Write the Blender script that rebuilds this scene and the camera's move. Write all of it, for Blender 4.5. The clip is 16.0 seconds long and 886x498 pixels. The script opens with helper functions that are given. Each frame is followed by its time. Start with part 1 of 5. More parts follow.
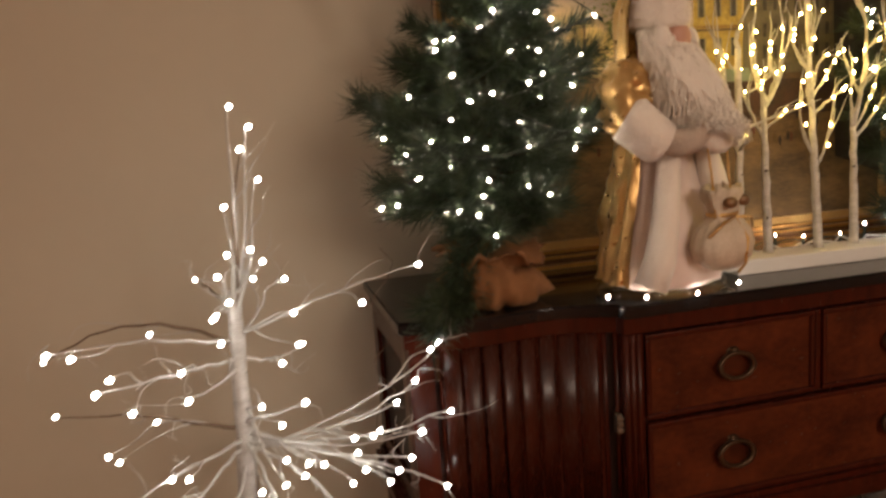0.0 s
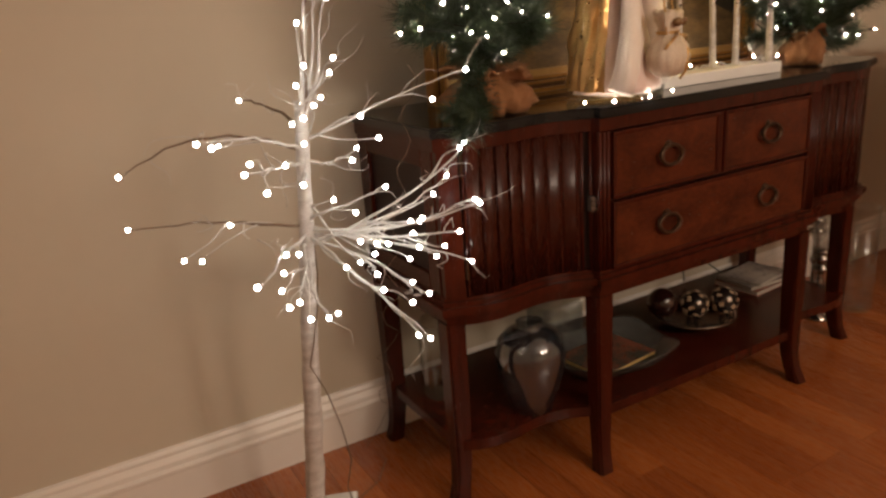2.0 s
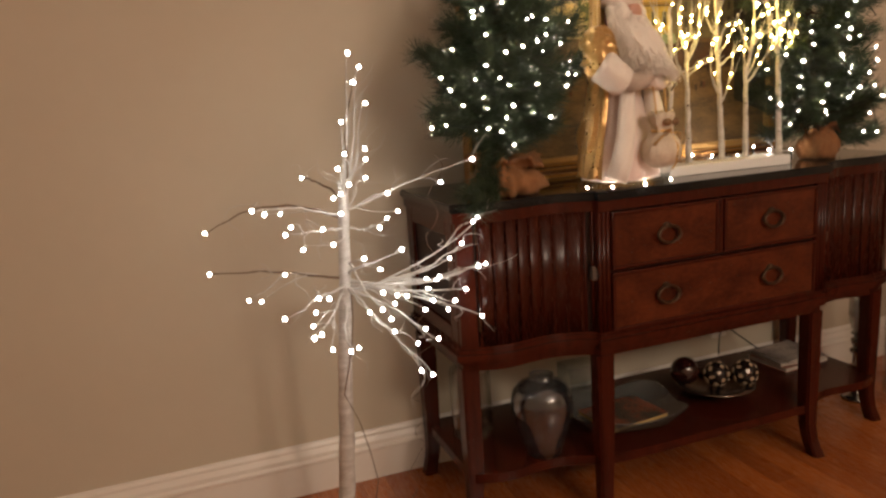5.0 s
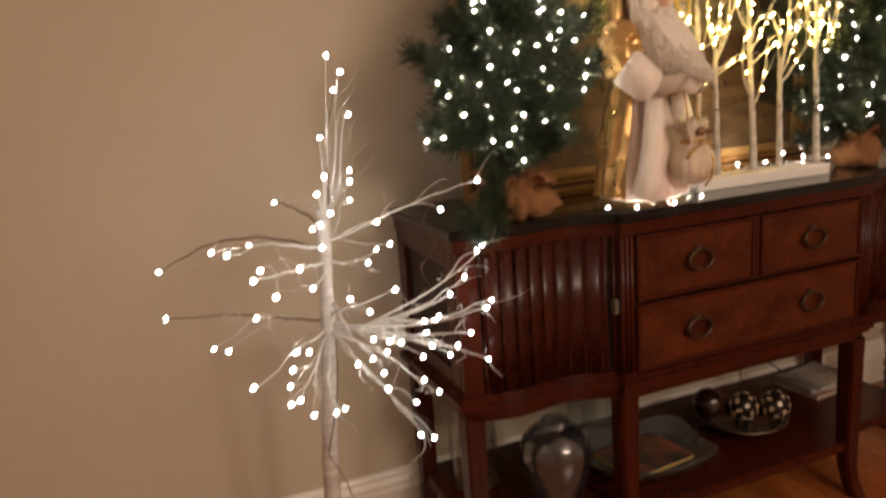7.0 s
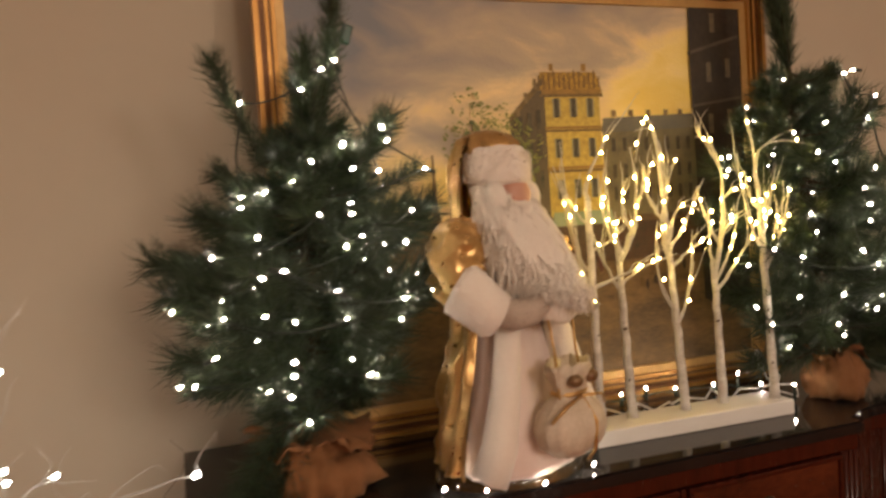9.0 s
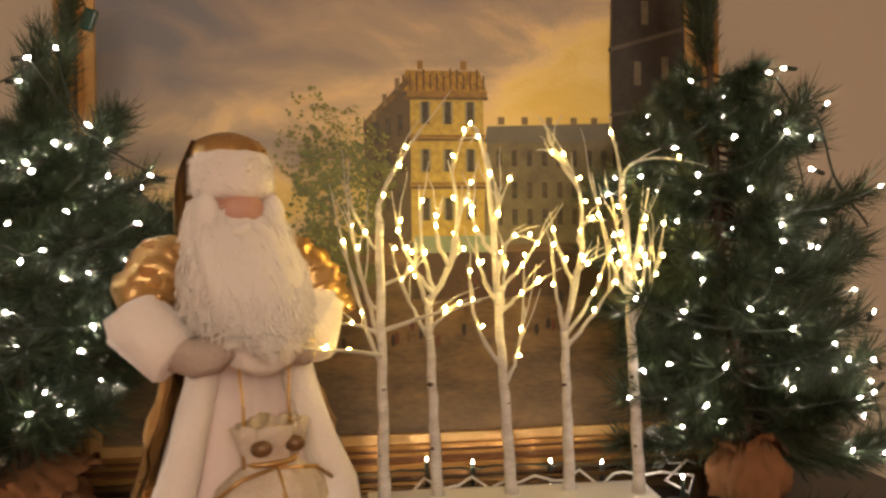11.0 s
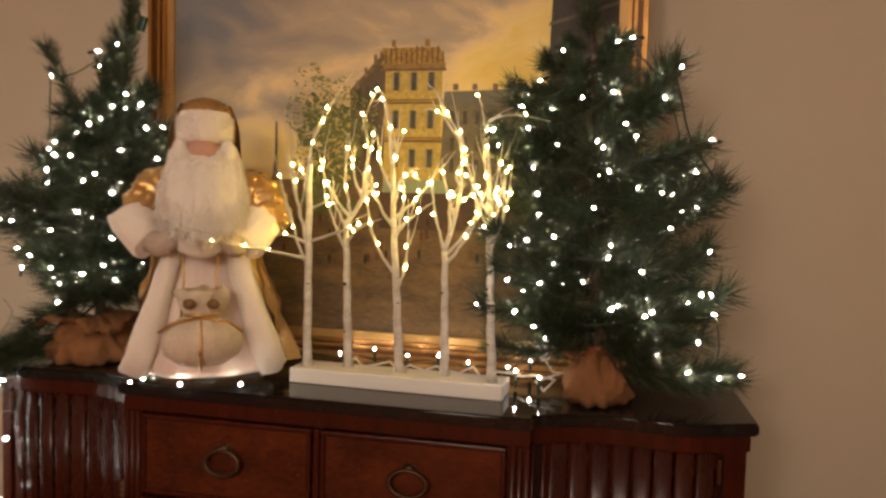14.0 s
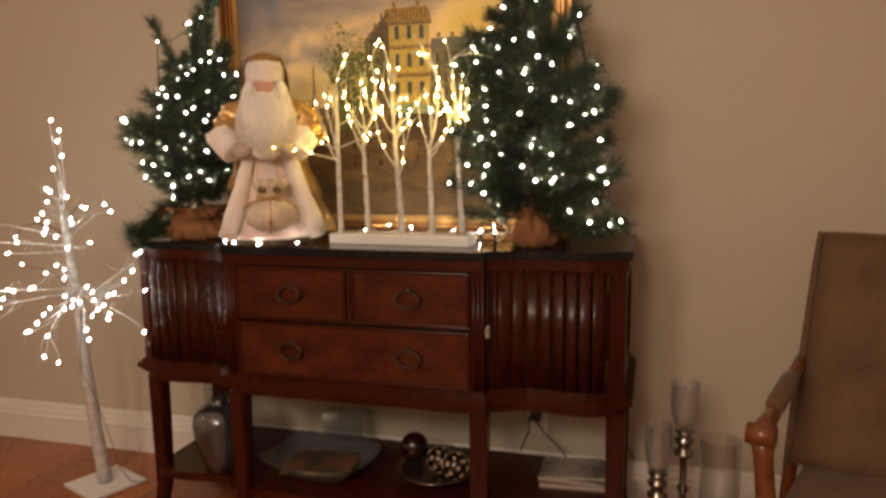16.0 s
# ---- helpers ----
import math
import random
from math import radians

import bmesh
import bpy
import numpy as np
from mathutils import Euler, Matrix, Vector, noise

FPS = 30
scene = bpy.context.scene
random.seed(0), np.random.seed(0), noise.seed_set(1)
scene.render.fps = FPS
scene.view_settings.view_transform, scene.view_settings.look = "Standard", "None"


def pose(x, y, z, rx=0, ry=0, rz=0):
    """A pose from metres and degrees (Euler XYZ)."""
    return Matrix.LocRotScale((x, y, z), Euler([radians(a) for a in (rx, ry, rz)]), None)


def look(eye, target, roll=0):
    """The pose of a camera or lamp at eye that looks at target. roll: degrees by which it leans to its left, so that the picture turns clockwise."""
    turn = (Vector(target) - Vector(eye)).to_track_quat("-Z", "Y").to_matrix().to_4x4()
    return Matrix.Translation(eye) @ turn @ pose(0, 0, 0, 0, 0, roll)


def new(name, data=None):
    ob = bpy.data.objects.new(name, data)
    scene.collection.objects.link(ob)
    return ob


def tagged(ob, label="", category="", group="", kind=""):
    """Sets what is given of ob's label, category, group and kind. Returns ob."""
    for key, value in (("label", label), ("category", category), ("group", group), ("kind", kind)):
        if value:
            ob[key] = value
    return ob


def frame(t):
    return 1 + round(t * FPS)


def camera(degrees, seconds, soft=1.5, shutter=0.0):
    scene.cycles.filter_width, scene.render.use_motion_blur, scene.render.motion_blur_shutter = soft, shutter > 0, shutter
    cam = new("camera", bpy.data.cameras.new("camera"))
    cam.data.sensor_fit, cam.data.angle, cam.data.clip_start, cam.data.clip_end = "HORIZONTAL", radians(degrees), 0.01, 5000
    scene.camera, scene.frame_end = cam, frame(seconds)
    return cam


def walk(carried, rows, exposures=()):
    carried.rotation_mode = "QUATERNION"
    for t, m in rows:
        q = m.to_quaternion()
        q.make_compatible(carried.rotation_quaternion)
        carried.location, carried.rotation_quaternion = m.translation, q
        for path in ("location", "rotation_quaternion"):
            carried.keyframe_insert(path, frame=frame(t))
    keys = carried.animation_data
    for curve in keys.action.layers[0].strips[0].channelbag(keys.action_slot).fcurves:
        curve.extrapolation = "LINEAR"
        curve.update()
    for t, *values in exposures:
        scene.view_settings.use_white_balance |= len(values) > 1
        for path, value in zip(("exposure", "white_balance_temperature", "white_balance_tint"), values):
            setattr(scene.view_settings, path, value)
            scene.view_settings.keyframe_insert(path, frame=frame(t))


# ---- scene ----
cam = camera(61.7, 16.0, soft=2.6, shutter=0.5)
PATH = [
    (0, (-1.001, -1.714, 1.275), (-0.532, 0.205, 0.966), -4.1),
    (0.5, (-1.152, -1.75, 1.235), (-0.607, 0.142, 0.887), -3.4),
    (1, (-1.257, -1.67, 1.21), (-0.601, 0.171, 0.786), -3.4),
    (1.5, (-1.371, -1.713, 1.192), (-0.565, 0.037, 0.654), -4.3),
    (2, (-1.531, -1.831, 1.188), (-0.611, -0.165, 0.573), -4.4),
    (2.5, (-1.558, -1.929, 1.219), (-0.609, -0.255, 0.675), -3.4),
    (3, (-1.515, -2.057, 1.229), (-0.663, -0.306, 0.773), -3.0),
    (5.5, (-1.444, -2.238, 1.232), (-0.784, -0.395, 0.822), -3.9),
    (6, (-1.43, -2.121, 1.213), (-0.773, -0.301, 0.708), -3.7),
    (6.5, (-1.421, -2.026, 1.232), (-0.747, -0.222, 0.694), -4.0),
    (7, (-1.38, -1.947, 1.268), (-0.672, -0.127, 0.835), -4.3),
    (7.5, (-1.228, -1.898, 1.289), (-0.559, -0.038, 0.985), -3.3),
    (8, (-1.049, -1.83, 1.344), (-0.388, 0.044, 1.122), -2.3),
    (8.5, (-0.917, -1.708, 1.35), (-0.237, 0.167, 1.205), -2.9),
    (9, (-0.774, -1.589, 1.384), (-0.093, 0.289, 1.297), -3.8),
    (9.5, (-0.612, -1.555, 1.373), (0.02, 0.342, 1.341), -2.9),
    (10, (-0.434, -1.552, 1.375), (0.097, 0.376, 1.348), -2.3),
    (12.5, (0.281, -1.453, 1.341), (0.181, 0.545, 1.306), 1.5),
    (13, (0.404, -1.567, 1.308), (0.219, 0.424, 1.252), 1.7),
    (13.5, (0.499, -1.71, 1.321), (0.16, 0.257, 1.203), 2.5),
    (14, (0.528, -1.834, 1.316), (0.098, 0.116, 1.201), 1.6),
    (14.5, (0.556, -2.021, 1.306), (0.128, -0.071, 1.175), 1.2),
    (15, (0.716, -2.211, 1.28), (0.239, -0.274, 1.135), 1.5),
    (15.5, (0.83, -2.354, 1.263), (0.304, -0.433, 1.086), 0.7),
    (16, (0.861, -2.486, 1.236), (0.307, -0.584, 0.963), -0.8),
]
walk(cam, [(t, look(eye, target, roll)) for t, eye, target, roll in PATH],
     exposures=((0, -0.18), (1.5, 0.06), (2.5, 0.28), (5.5, 0.18), (6.5, 0.32), (7.2, 0.16), (8, -0.04), (10, 0.08), (12.5, -0.22), (13.5, -0.07), (15, 0.04), (16, 0.16)))

# ---- world, lamps ----
world = bpy.data.worlds.new("room_dusk")
scene.world = world
world.use_nodes = True
world.node_tree.nodes["Background"].inputs[0].default_value = (0.35, 0.42, 0.6, 1)
world.node_tree.nodes["Background"].inputs[1].default_value = 0.03


def lamp(name, kind, place, power, colour, size=0.1, target=None):
    d = bpy.data.lights.new(name, kind)
    d.energy, d.color = power, colour
    if kind == "AREA":
        d.shape, d.size = "DISK", size
    else:
        d.shadow_soft_size = size
    ob = new(name, d)
    ob.matrix_basis = look(place, target) if target else Matrix.Translation(place)
    return ob


for lx in (-0.28, 0.42):
    lamp("pendant_lamp_light", "POINT", (lx, -3.5, 1.95), 53, (1.0, 0.80, 0.635), 0.22)


# ---- materials ----
def mat(name, a, b=None, rough=0.6, metal=0.0, scale=8.0, stretch=(1, 1, 1), bump=0.0, bscale=60.0, detail=6.0,
        spread=0.5, rvar=0.1, coat=0.0, sheen=0.0, island=0.0, piece=0.0, trans=0.0, spec=0.5):
    """A procedural surface: two colours mixed by noise at two scales, with fine relief."""
    m = bpy.data.materials.new(name)
    m.use_nodes = True
    nt = m.node_tree
    bs = nt.nodes["Principled BSDF"]
    b = b or tuple(c * 0.75 for c in a)
    tc = nt.nodes.new("ShaderNodeTexCoord")
    mp = nt.nodes.new("ShaderNodeMapping")
    mp.inputs["Scale"].default_value = stretch
    nt.links.new(tc.outputs["Object"], mp.inputs["Vector"])
    n1 = nt.nodes.new("ShaderNodeTexNoise")
    n1.inputs["Scale"].default_value, n1.inputs["Detail"].default_value = scale, detail
    n2 = nt.nodes.new("ShaderNodeTexNoise")
    n2.inputs["Scale"].default_value, n2.inputs["Detail"].default_value = scale * 6.3, detail
    for n in (n1, n2):
        nt.links.new(mp.outputs[0], n.inputs["Vector"])
    add = nt.nodes.new("ShaderNodeMix")
    add.inputs[0].default_value = 0.35
    nt.links.new(n1.outputs[0], add.inputs[2])
    nt.links.new(n2.outputs[0], add.inputs[3])
    fac = add.outputs[0]
    if island:
        geo = nt.nodes.new("ShaderNodeNewGeometry")
        mi = nt.nodes.new("ShaderNodeMix")
        mi.inputs[0].default_value = island
        nt.links.new(fac, mi.inputs[2])
        nt.links.new(geo.outputs["Random Per Island"], mi.inputs[3])
        fac = mi.outputs[0]
    if piece:
        oi = nt.nodes.new("ShaderNodeObjectInfo")
        mi = nt.nodes.new("ShaderNodeMix")
        mi.inputs[0].default_value = piece
        nt.links.new(fac, mi.inputs[2])
        nt.links.new(oi.outputs["Random"], mi.inputs[3])
        fac = mi.outputs[0]
    rp = nt.nodes.new("ShaderNodeValToRGB")
    rp.color_ramp.elements[0].position, rp.color_ramp.elements[1].position = 0.5 - spread / 2, 0.5 + spread / 2
    rp.color_ramp.elements[0].color, rp.color_ramp.elements[1].color = (*a, 1), (*b, 1)
    nt.links.new(fac, rp.inputs[0])
    nt.links.new(rp.outputs[0], bs.inputs["Base Color"])
    rr = nt.nodes.new("ShaderNodeMapRange")
    rr.inputs["To Min"].default_value, rr.inputs["To Max"].default_value = max(0.02, rough - rvar), min(1, rough + rvar)
    nt.links.new(n2.outputs[0], rr.inputs[0])
    nt.links.new(rr.outputs[0], bs.inputs["Roughness"])
    bs.inputs["Metallic"].default_value = metal
    bs.inputs["Coat Weight"].default_value = coat
    bs.inputs["Coat Roughness"].default_value = 0.15
    bs.inputs["Sheen Weight"].default_value = sheen
    bs.inputs["Transmission Weight"].default_value = trans
    bs.inputs["Specular IOR Level"].default_value = spec
    if bump:
        nb = nt.nodes.new("ShaderNodeTexNoise")
        nb.inputs["Scale"].default_value, nb.inputs["Detail"].default_value = bscale, 5
        nt.links.new(mp.outputs[0], nb.inputs["Vector"])
        bp = nt.nodes.new("ShaderNodeBump")
        bp.inputs["Strength"].default_value, bp.inputs["Distance"].default_value = bump, 0.004
        nt.links.new(nb.outputs[0], bp.inputs["Height"])
        nt.links.new(bp.outputs[0], bs.inputs["Normal"])
    return m


def glow(name, colour, strength):
    m = bpy.data.materials.new(name)
    m.use_nodes = True
    bs = m.node_tree.nodes["Principled BSDF"]
    bs.inputs["Base Color"].default_value = (0.9, 0.88, 0.84, 1)
    bs.inputs["Emission Color"].default_value = (*colour, 1)
    bs.inputs["Emission Strength"].default_value = strength
    return m


def thin_glass(name, tint, more=0.03, body=(0.5, 0.5, 0.5), cloud=0.0, bump=0.0, bscale=100):
    """Blown glass with thin walls: tinted see-through, a Fresnel gloss, and a little cloudiness."""
    m = bpy.data.materials.new(name)
    m.use_nodes = True
    nt = m.node_tree
    out = nt.nodes["Material Output"]
    nt.nodes.remove(nt.nodes["Principled BSDF"])
    tr, gl, di = nt.nodes.new("ShaderNodeBsdfTransparent"), nt.nodes.new("ShaderNodeBsdfGlossy"), nt.nodes.new("ShaderNodeBsdfDiffuse")
    tr.inputs[0].default_value, di.inputs[0].default_value = (*tint, 1), (*body, 1)
    gl.inputs["Roughness"].default_value = 0.04
    fr, ad = nt.nodes.new("ShaderNodeLayerWeight"), nt.nodes.new("ShaderNodeMath")
    fr.inputs[0].default_value = 0.25
    ad.operation, ad.inputs[1].default_value, ad.inputs[2].default_value = "MULTIPLY_ADD", 0.45, more
    m1, m2 = nt.nodes.new("ShaderNodeMixShader"), nt.nodes.new("ShaderNodeMixShader")
    m1.inputs[0].default_value = cloud
    nt.links.new(tr.outputs[0], m1.inputs[1])
    nt.links.new(di.outputs[0], m1.inputs[2])
    nt.links.new(fr.outputs["Facing"], ad.inputs[0])
    nt.links.new(ad.outputs[0], m2.inputs[0])
    nt.links.new(m1.outputs[0], m2.inputs[1])
    nt.links.new(gl.outputs[0], m2.inputs[2])
    nt.links.new(m2.outputs[0], out.inputs[0])
    if bump:
        vo, bp = nt.nodes.new("ShaderNodeTexVoronoi"), nt.nodes.new("ShaderNodeBump")
        vo.feature, vo.inputs["Scale"].default_value = "DISTANCE_TO_EDGE", bscale
        tc = nt.nodes.new("ShaderNodeTexCoord")
        nt.links.new(tc.outputs["Object"], vo.inputs["Vector"])
        bp.inputs["Strength"].default_value, bp.inputs["Distance"].default_value = bump, 0.004
        nt.links.new(vo.outputs["Distance"], bp.inputs["Height"])
        nt.links.new(bp.outputs[0], gl.inputs["Normal"])
        nt.links.new(bp.outputs[0], fr.inputs["Normal"])
    return m


M_WALL = mat("wall_paint", (0.570, 0.502, 0.390), (0.540, 0.474, 0.366), 0.75, scale=3, bump=0.06, bscale=220)
M_TRIM = mat("white_trim_paint", (0.80, 0.755, 0.69), (0.76, 0.71, 0.64), 0.35, scale=5, bump=0.03, bscale=90)
M_CEIL = mat("ceiling_paint", (0.8, 0.77, 0.72), (0.76, 0.73, 0.68), 0.9, scale=3, bump=0.1, bscale=150)
M_OAK = mat("oak_floor", (0.46, 0.142, 0.034), (0.19, 0.045, 0.011), 0.28, scale=4, stretch=(16, 0.8, 10), bump=0.10, bscale=30, spread=0.42, piece=0.20, island=0.20, coat=0.15)
M_MAHOG = mat("mahogany", (0.068, 0.0108, 0.0044), (0.022, 0.0043, 0.0024), 0.24, scale=6, stretch=(7, 7, 0.9), bump=0.05, bscale=60, coat=0.0, spec=0.26)
M_BURL = mat("burl_veneer", (0.112, 0.0250, 0.0095), (0.030, 0.0070, 0.0036), 0.24, scale=9, stretch=(1, 1, 1.6), bump=0.03, bscale=70, coat=0.0, spread=0.35, spec=0.26)
# recessed wood, with the shade of gaps and joints put into its colour
M_RECESSWOOD = mat("shaded_recess_wood", (0.022, 0.006, 0.004), (0.012, 0.004, 0.003), 0.55, scale=8, stretch=(4, 4, 1))
M_STONE = mat("black_granite", (0.006, 0.006, 0.007), (0.012, 0.011, 0.011), 0.07, scale=60, spread=0.3, rvar=0.03, spec=0.35)
M_REED = mat("polished_reed", (0.055, 0.0105, 0.0046), (0.020, 0.0044, 0.0026), 0.26, scale=6, stretch=(7, 7, 0.9), bump=0.06, bscale=60, spec=0.26)
M_BRONZE = mat("aged_bronze", (0.085, 0.045, 0.022), (0.040, 0.022, 0.012), 0.4, 0.7, scale=40, bump=0.1, bscale=200)
M_GOLD = mat("gilt_wood", (0.50, 0.27, 0.08), (0.30, 0.14, 0.035), 0.34, 0.75, scale=9, stretch=(1, 1, 1), bump=0.12, bscale=120)
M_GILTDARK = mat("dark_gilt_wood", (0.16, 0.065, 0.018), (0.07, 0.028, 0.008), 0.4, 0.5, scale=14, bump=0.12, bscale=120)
M_LINER = mat("cream_gilt_liner", (0.62, 0.40, 0.16), (0.46, 0.27, 0.09), 0.42, 0.45, scale=16, bump=0.1, bscale=160)
M_WHITEBARK = mat("white_birch_bark", (0.70, 0.675, 0.64), (0.44, 0.41, 0.375), 0.7, scale=16, stretch=(1.2, 1.2, 3.5), bump=0.35, bscale=60, spread=0.30)
M_TWIG = mat("white_twig", (0.62, 0.60, 0.56), (0.46, 0.43, 0.39), 0.6, scale=30, bump=0.2, bscale=120)
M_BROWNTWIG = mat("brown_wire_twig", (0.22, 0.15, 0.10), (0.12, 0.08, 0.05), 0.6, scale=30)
M_KNOT = mat("birch_knot", (0.05, 0.032, 0.022), (0.10, 0.06, 0.04), 0.8, scale=60)
M_WHITEPAINT = mat("white_painted_wood", (0.82, 0.80, 0.77), (0.74, 0.71, 0.67), 0.5, scale=14, stretch=(1, 5, 5), bump=0.1, bscale=60)
M_NEEDLE = mat("pine_needles", (0.012, 0.025, 0.012), (0.054, 0.076, 0.036), 0.45, scale=10, island=0.6)
M_PINEBARK = mat("pine_branch", (0.060, 0.034, 0.018), (0.03, 0.018, 0.01), 0.85, scale=30, bump=0.4, bscale=90)
M_BURLAP = mat("burlap", (0.30, 0.135, 0.050), (0.17, 0.072, 0.026), 0.9, scale=9, bump=0.5, bscale=420)
M_CORD = mat("dark_green_cord", (0.012, 0.030, 0.018), (0.02, 0.02, 0.015), 0.45, scale=40)
M_WHITECORD = mat("white_cord", (0.78, 0.76, 0.72), (0.7, 0.68, 0.64), 0.4, scale=40)
M_BULB_COOL = glow("frosted_bulb", (1.0, 0.99, 0.92), 36)
M_BULB_MINI = glow("clear_mini_bulb", (1.0, 0.85, 0.67), 250)
M_BULB_WARM = glow("warm_led_bulb", (1.0, 0.69, 0.17), 215)
M_GLASS = thin_glass("clear_glass", (0.95, 0.96, 0.95))
M_SMOKE = thin_glass("smoky_grey_glass", (0.70, 0.72, 0.75), 0.08, (0.20, 0.21, 0.22), 0.06)


# ---- building helpers ----
def part(name, bm, material, parent, label=""):
    me = bpy.data.meshes.new(name)
    bm.to_mesh(me)
    bm.free()
    mats = material if isinstance(material, (list, tuple)) else [material]
    for m in mats:
        me.materials.append(m)
    ob = new(name, me)
    if parent is not None:
        ob.parent = parent
        if parent.type == "EMPTY":
            ob.matrix_parent_inverse = parent.matrix_basis.inverted()
    if label:
        ob["label"] = label
    return ob


def thing(name, place, label, category, group="", kind=""):
    e = new(name)
    e.empty_display_size = 0.05
    e.matrix_basis = Matrix.Translation(place)
    return tagged(e, label, category, group, kind)


def smooth(bm, on=True):
    for f in bm.faces:
        f.smooth = on
    return bm


def box(bm, x0, x1, y0, y1, z0, z1, bev=0.0):
    m = Matrix.LocRotScale(((x0 + x1) / 2, (y0 + y1) / 2, (z0 + z1) / 2), None, (abs(x1 - x0), abs(y1 - y0), abs(z1 - z0)))
    vs = bmesh.ops.create_cube(bm, size=1, matrix=m)["verts"]
    if bev:
        es = list({e for v in vs for e in v.link_edges})
        bmesh.ops.bevel(bm, geom=es, offset=bev, segments=2, affect="EDGES", profile=0.6)
    return bm


def boxed(*a, **k):
    return box(bmesh.new(), *a, **k)


def tube(bm, pts, radii, seg=8, cap=True, mi=0):
    """A round limb through pts."""
    pts = [Vector(p) for p in pts]
    if not isinstance(radii, (list, tuple)):
        radii = [radii] * len(pts)
    rings, side = [], None
    for i, p in enumerate(pts):
        d = (pts[min(i + 1, len(pts) - 1)] - pts[max(i - 1, 0)]).normalized()
        if side is None:
            side = d.orthogonal().normalized()
        side = (side - d * side.dot(d))
        side = side.normalized() if side.length > 1e-6 else d.orthogonal().normalized()
        up = d.cross(side)
        rings.append([bm.verts.new(p + radii[i] * (math.cos(a) * side + math.sin(a) * up))
                      for a in (2 * math.pi * k / seg for k in range(seg))])
    for r0, r1 in zip(rings, rings[1:]):
        for k in range(seg):
            f = bm.faces.new((r0[k], r0[(k + 1) % seg], r1[(k + 1) % seg], r1[k]))
            f.smooth, f.material_index = True, mi
    if cap:
        for r in (list(reversed(rings[0])), rings[-1]):
            bm.faces.new(r).material_index = mi
    return bm


def lathe(bm, profile, centre=(0, 0, 0), seg=28, mi=0, wob=None, close=False, loop=False):
    """Turns (radius, height) pairs about a vertical axis. wob(angle, height) scales the radius."""
    cx, cy, cz = centre
    rings = []
    for r, z in profile:
        ring = []
        for k in range(seg):
            a = 2 * math.pi * k / seg
            q = r * (wob(a, z) if wob else 1)
            ring.append(bm.verts.new((cx + q * math.cos(a), cy + q * math.sin(a), cz + z)))
        rings.append(ring)
    for r0, r1 in zip(rings, rings[1:] + ([rings[0]] if loop else [])):
        for k in range(seg):
            f = bm.faces.new((r0[k], r0[(k + 1) % seg], r1[(k + 1) % seg], r1[k]))
            f.smooth, f.material_index = True, mi
    if close:
        bm.faces.new(list(reversed(rings[0]))).material_index = mi
        bm.faces.new(rings[-1]).material_index = mi
    return bm


def ball(bm, c, r, scale=(1, 1, 1), u=10, v=7, mi=0, rot=None):
    m = Matrix.LocRotScale(c, rot, (r * scale[0], r * scale[1], r * scale[2]))
    vs = bmesh.ops.create_uvsphere(bm, u_segments=u, v_segments=v, radius=1, matrix=m)["verts"]
    for f in {f for w in vs for f in w.link_faces}:
        f.smooth, f.material_index = True, mi
    return bm


def solid(bm):
    """Faces of a closed form turned outwards."""
    bmesh.ops.recalc_face_normals(bm, faces=bm.faces)
    if bm.calc_volume(signed=True) < 0:
        bmesh.ops.reverse_faces(bm, faces=bm.faces)
    return bm


def prism(bm, pts, z0, z1, mi=0):
    """A flat outline in x and y, raised from z0 to z1."""
    lo = [bm.verts.new((x, y, z0)) for x, y in pts]
    hi = [bm.verts.new((x, y, z1)) for x, y in pts]
    n = len(pts)
    for i in range(n):
        bm.faces.new((lo[i], lo[(i + 1) % n], hi[(i + 1) % n], hi[i])).material_index = mi
    bm.faces.new(list(reversed(lo)))
    bm.faces.new(hi)
    bmesh.ops.recalc_face_normals(bm, faces=bm.faces)
    return bm


# ---- the room ----
X0, X1, Y0, CEIL = -3.4, 3.6, -5.2, 2.62
part("wall_north", boxed(X0 - 0.12, X1 + 0.12, 0, 0.12, 0, CEIL), M_WALL, None)
part("wall_south", boxed(X0 - 0.12, X1 + 0.12, Y0 - 0.12, Y0, 0, CEIL), M_WALL, None)
part("wall_west", boxed(X0 - 0.12, X0, Y0, 0, 0, CEIL), M_WALL, None)
part("wall_east", boxed(X1, X1 + 0.12, Y0, 0, 0, CEIL), M_WALL, None)
part("ceiling", boxed(X0 - 0.12, X1 + 0.12, Y0 - 0.12, 0.12, CEIL, CEIL + 0.1), M_CEIL, None)
floor = part("floor", boxed(X0 - 0.12, X1 + 0.12, Y0 - 0.12, 0.12, -0.1, -0.012), M_RECESSWOOD, None)
for o, l in (("wall_north", "warm beige painted plaster wall behind the sideboard"), ("wall_south", "warm beige painted plaster wall"),
             ("wall_west", "warm beige painted plaster wall"), ("wall_east", "warm beige painted plaster wall"), ("ceiling", "plain white painted ceiling"),
             ("floor", "glossy reddish oak strip floor")):
    tagged(bpy.data.objects[o], l, o.split("_")[0], kind="structure")


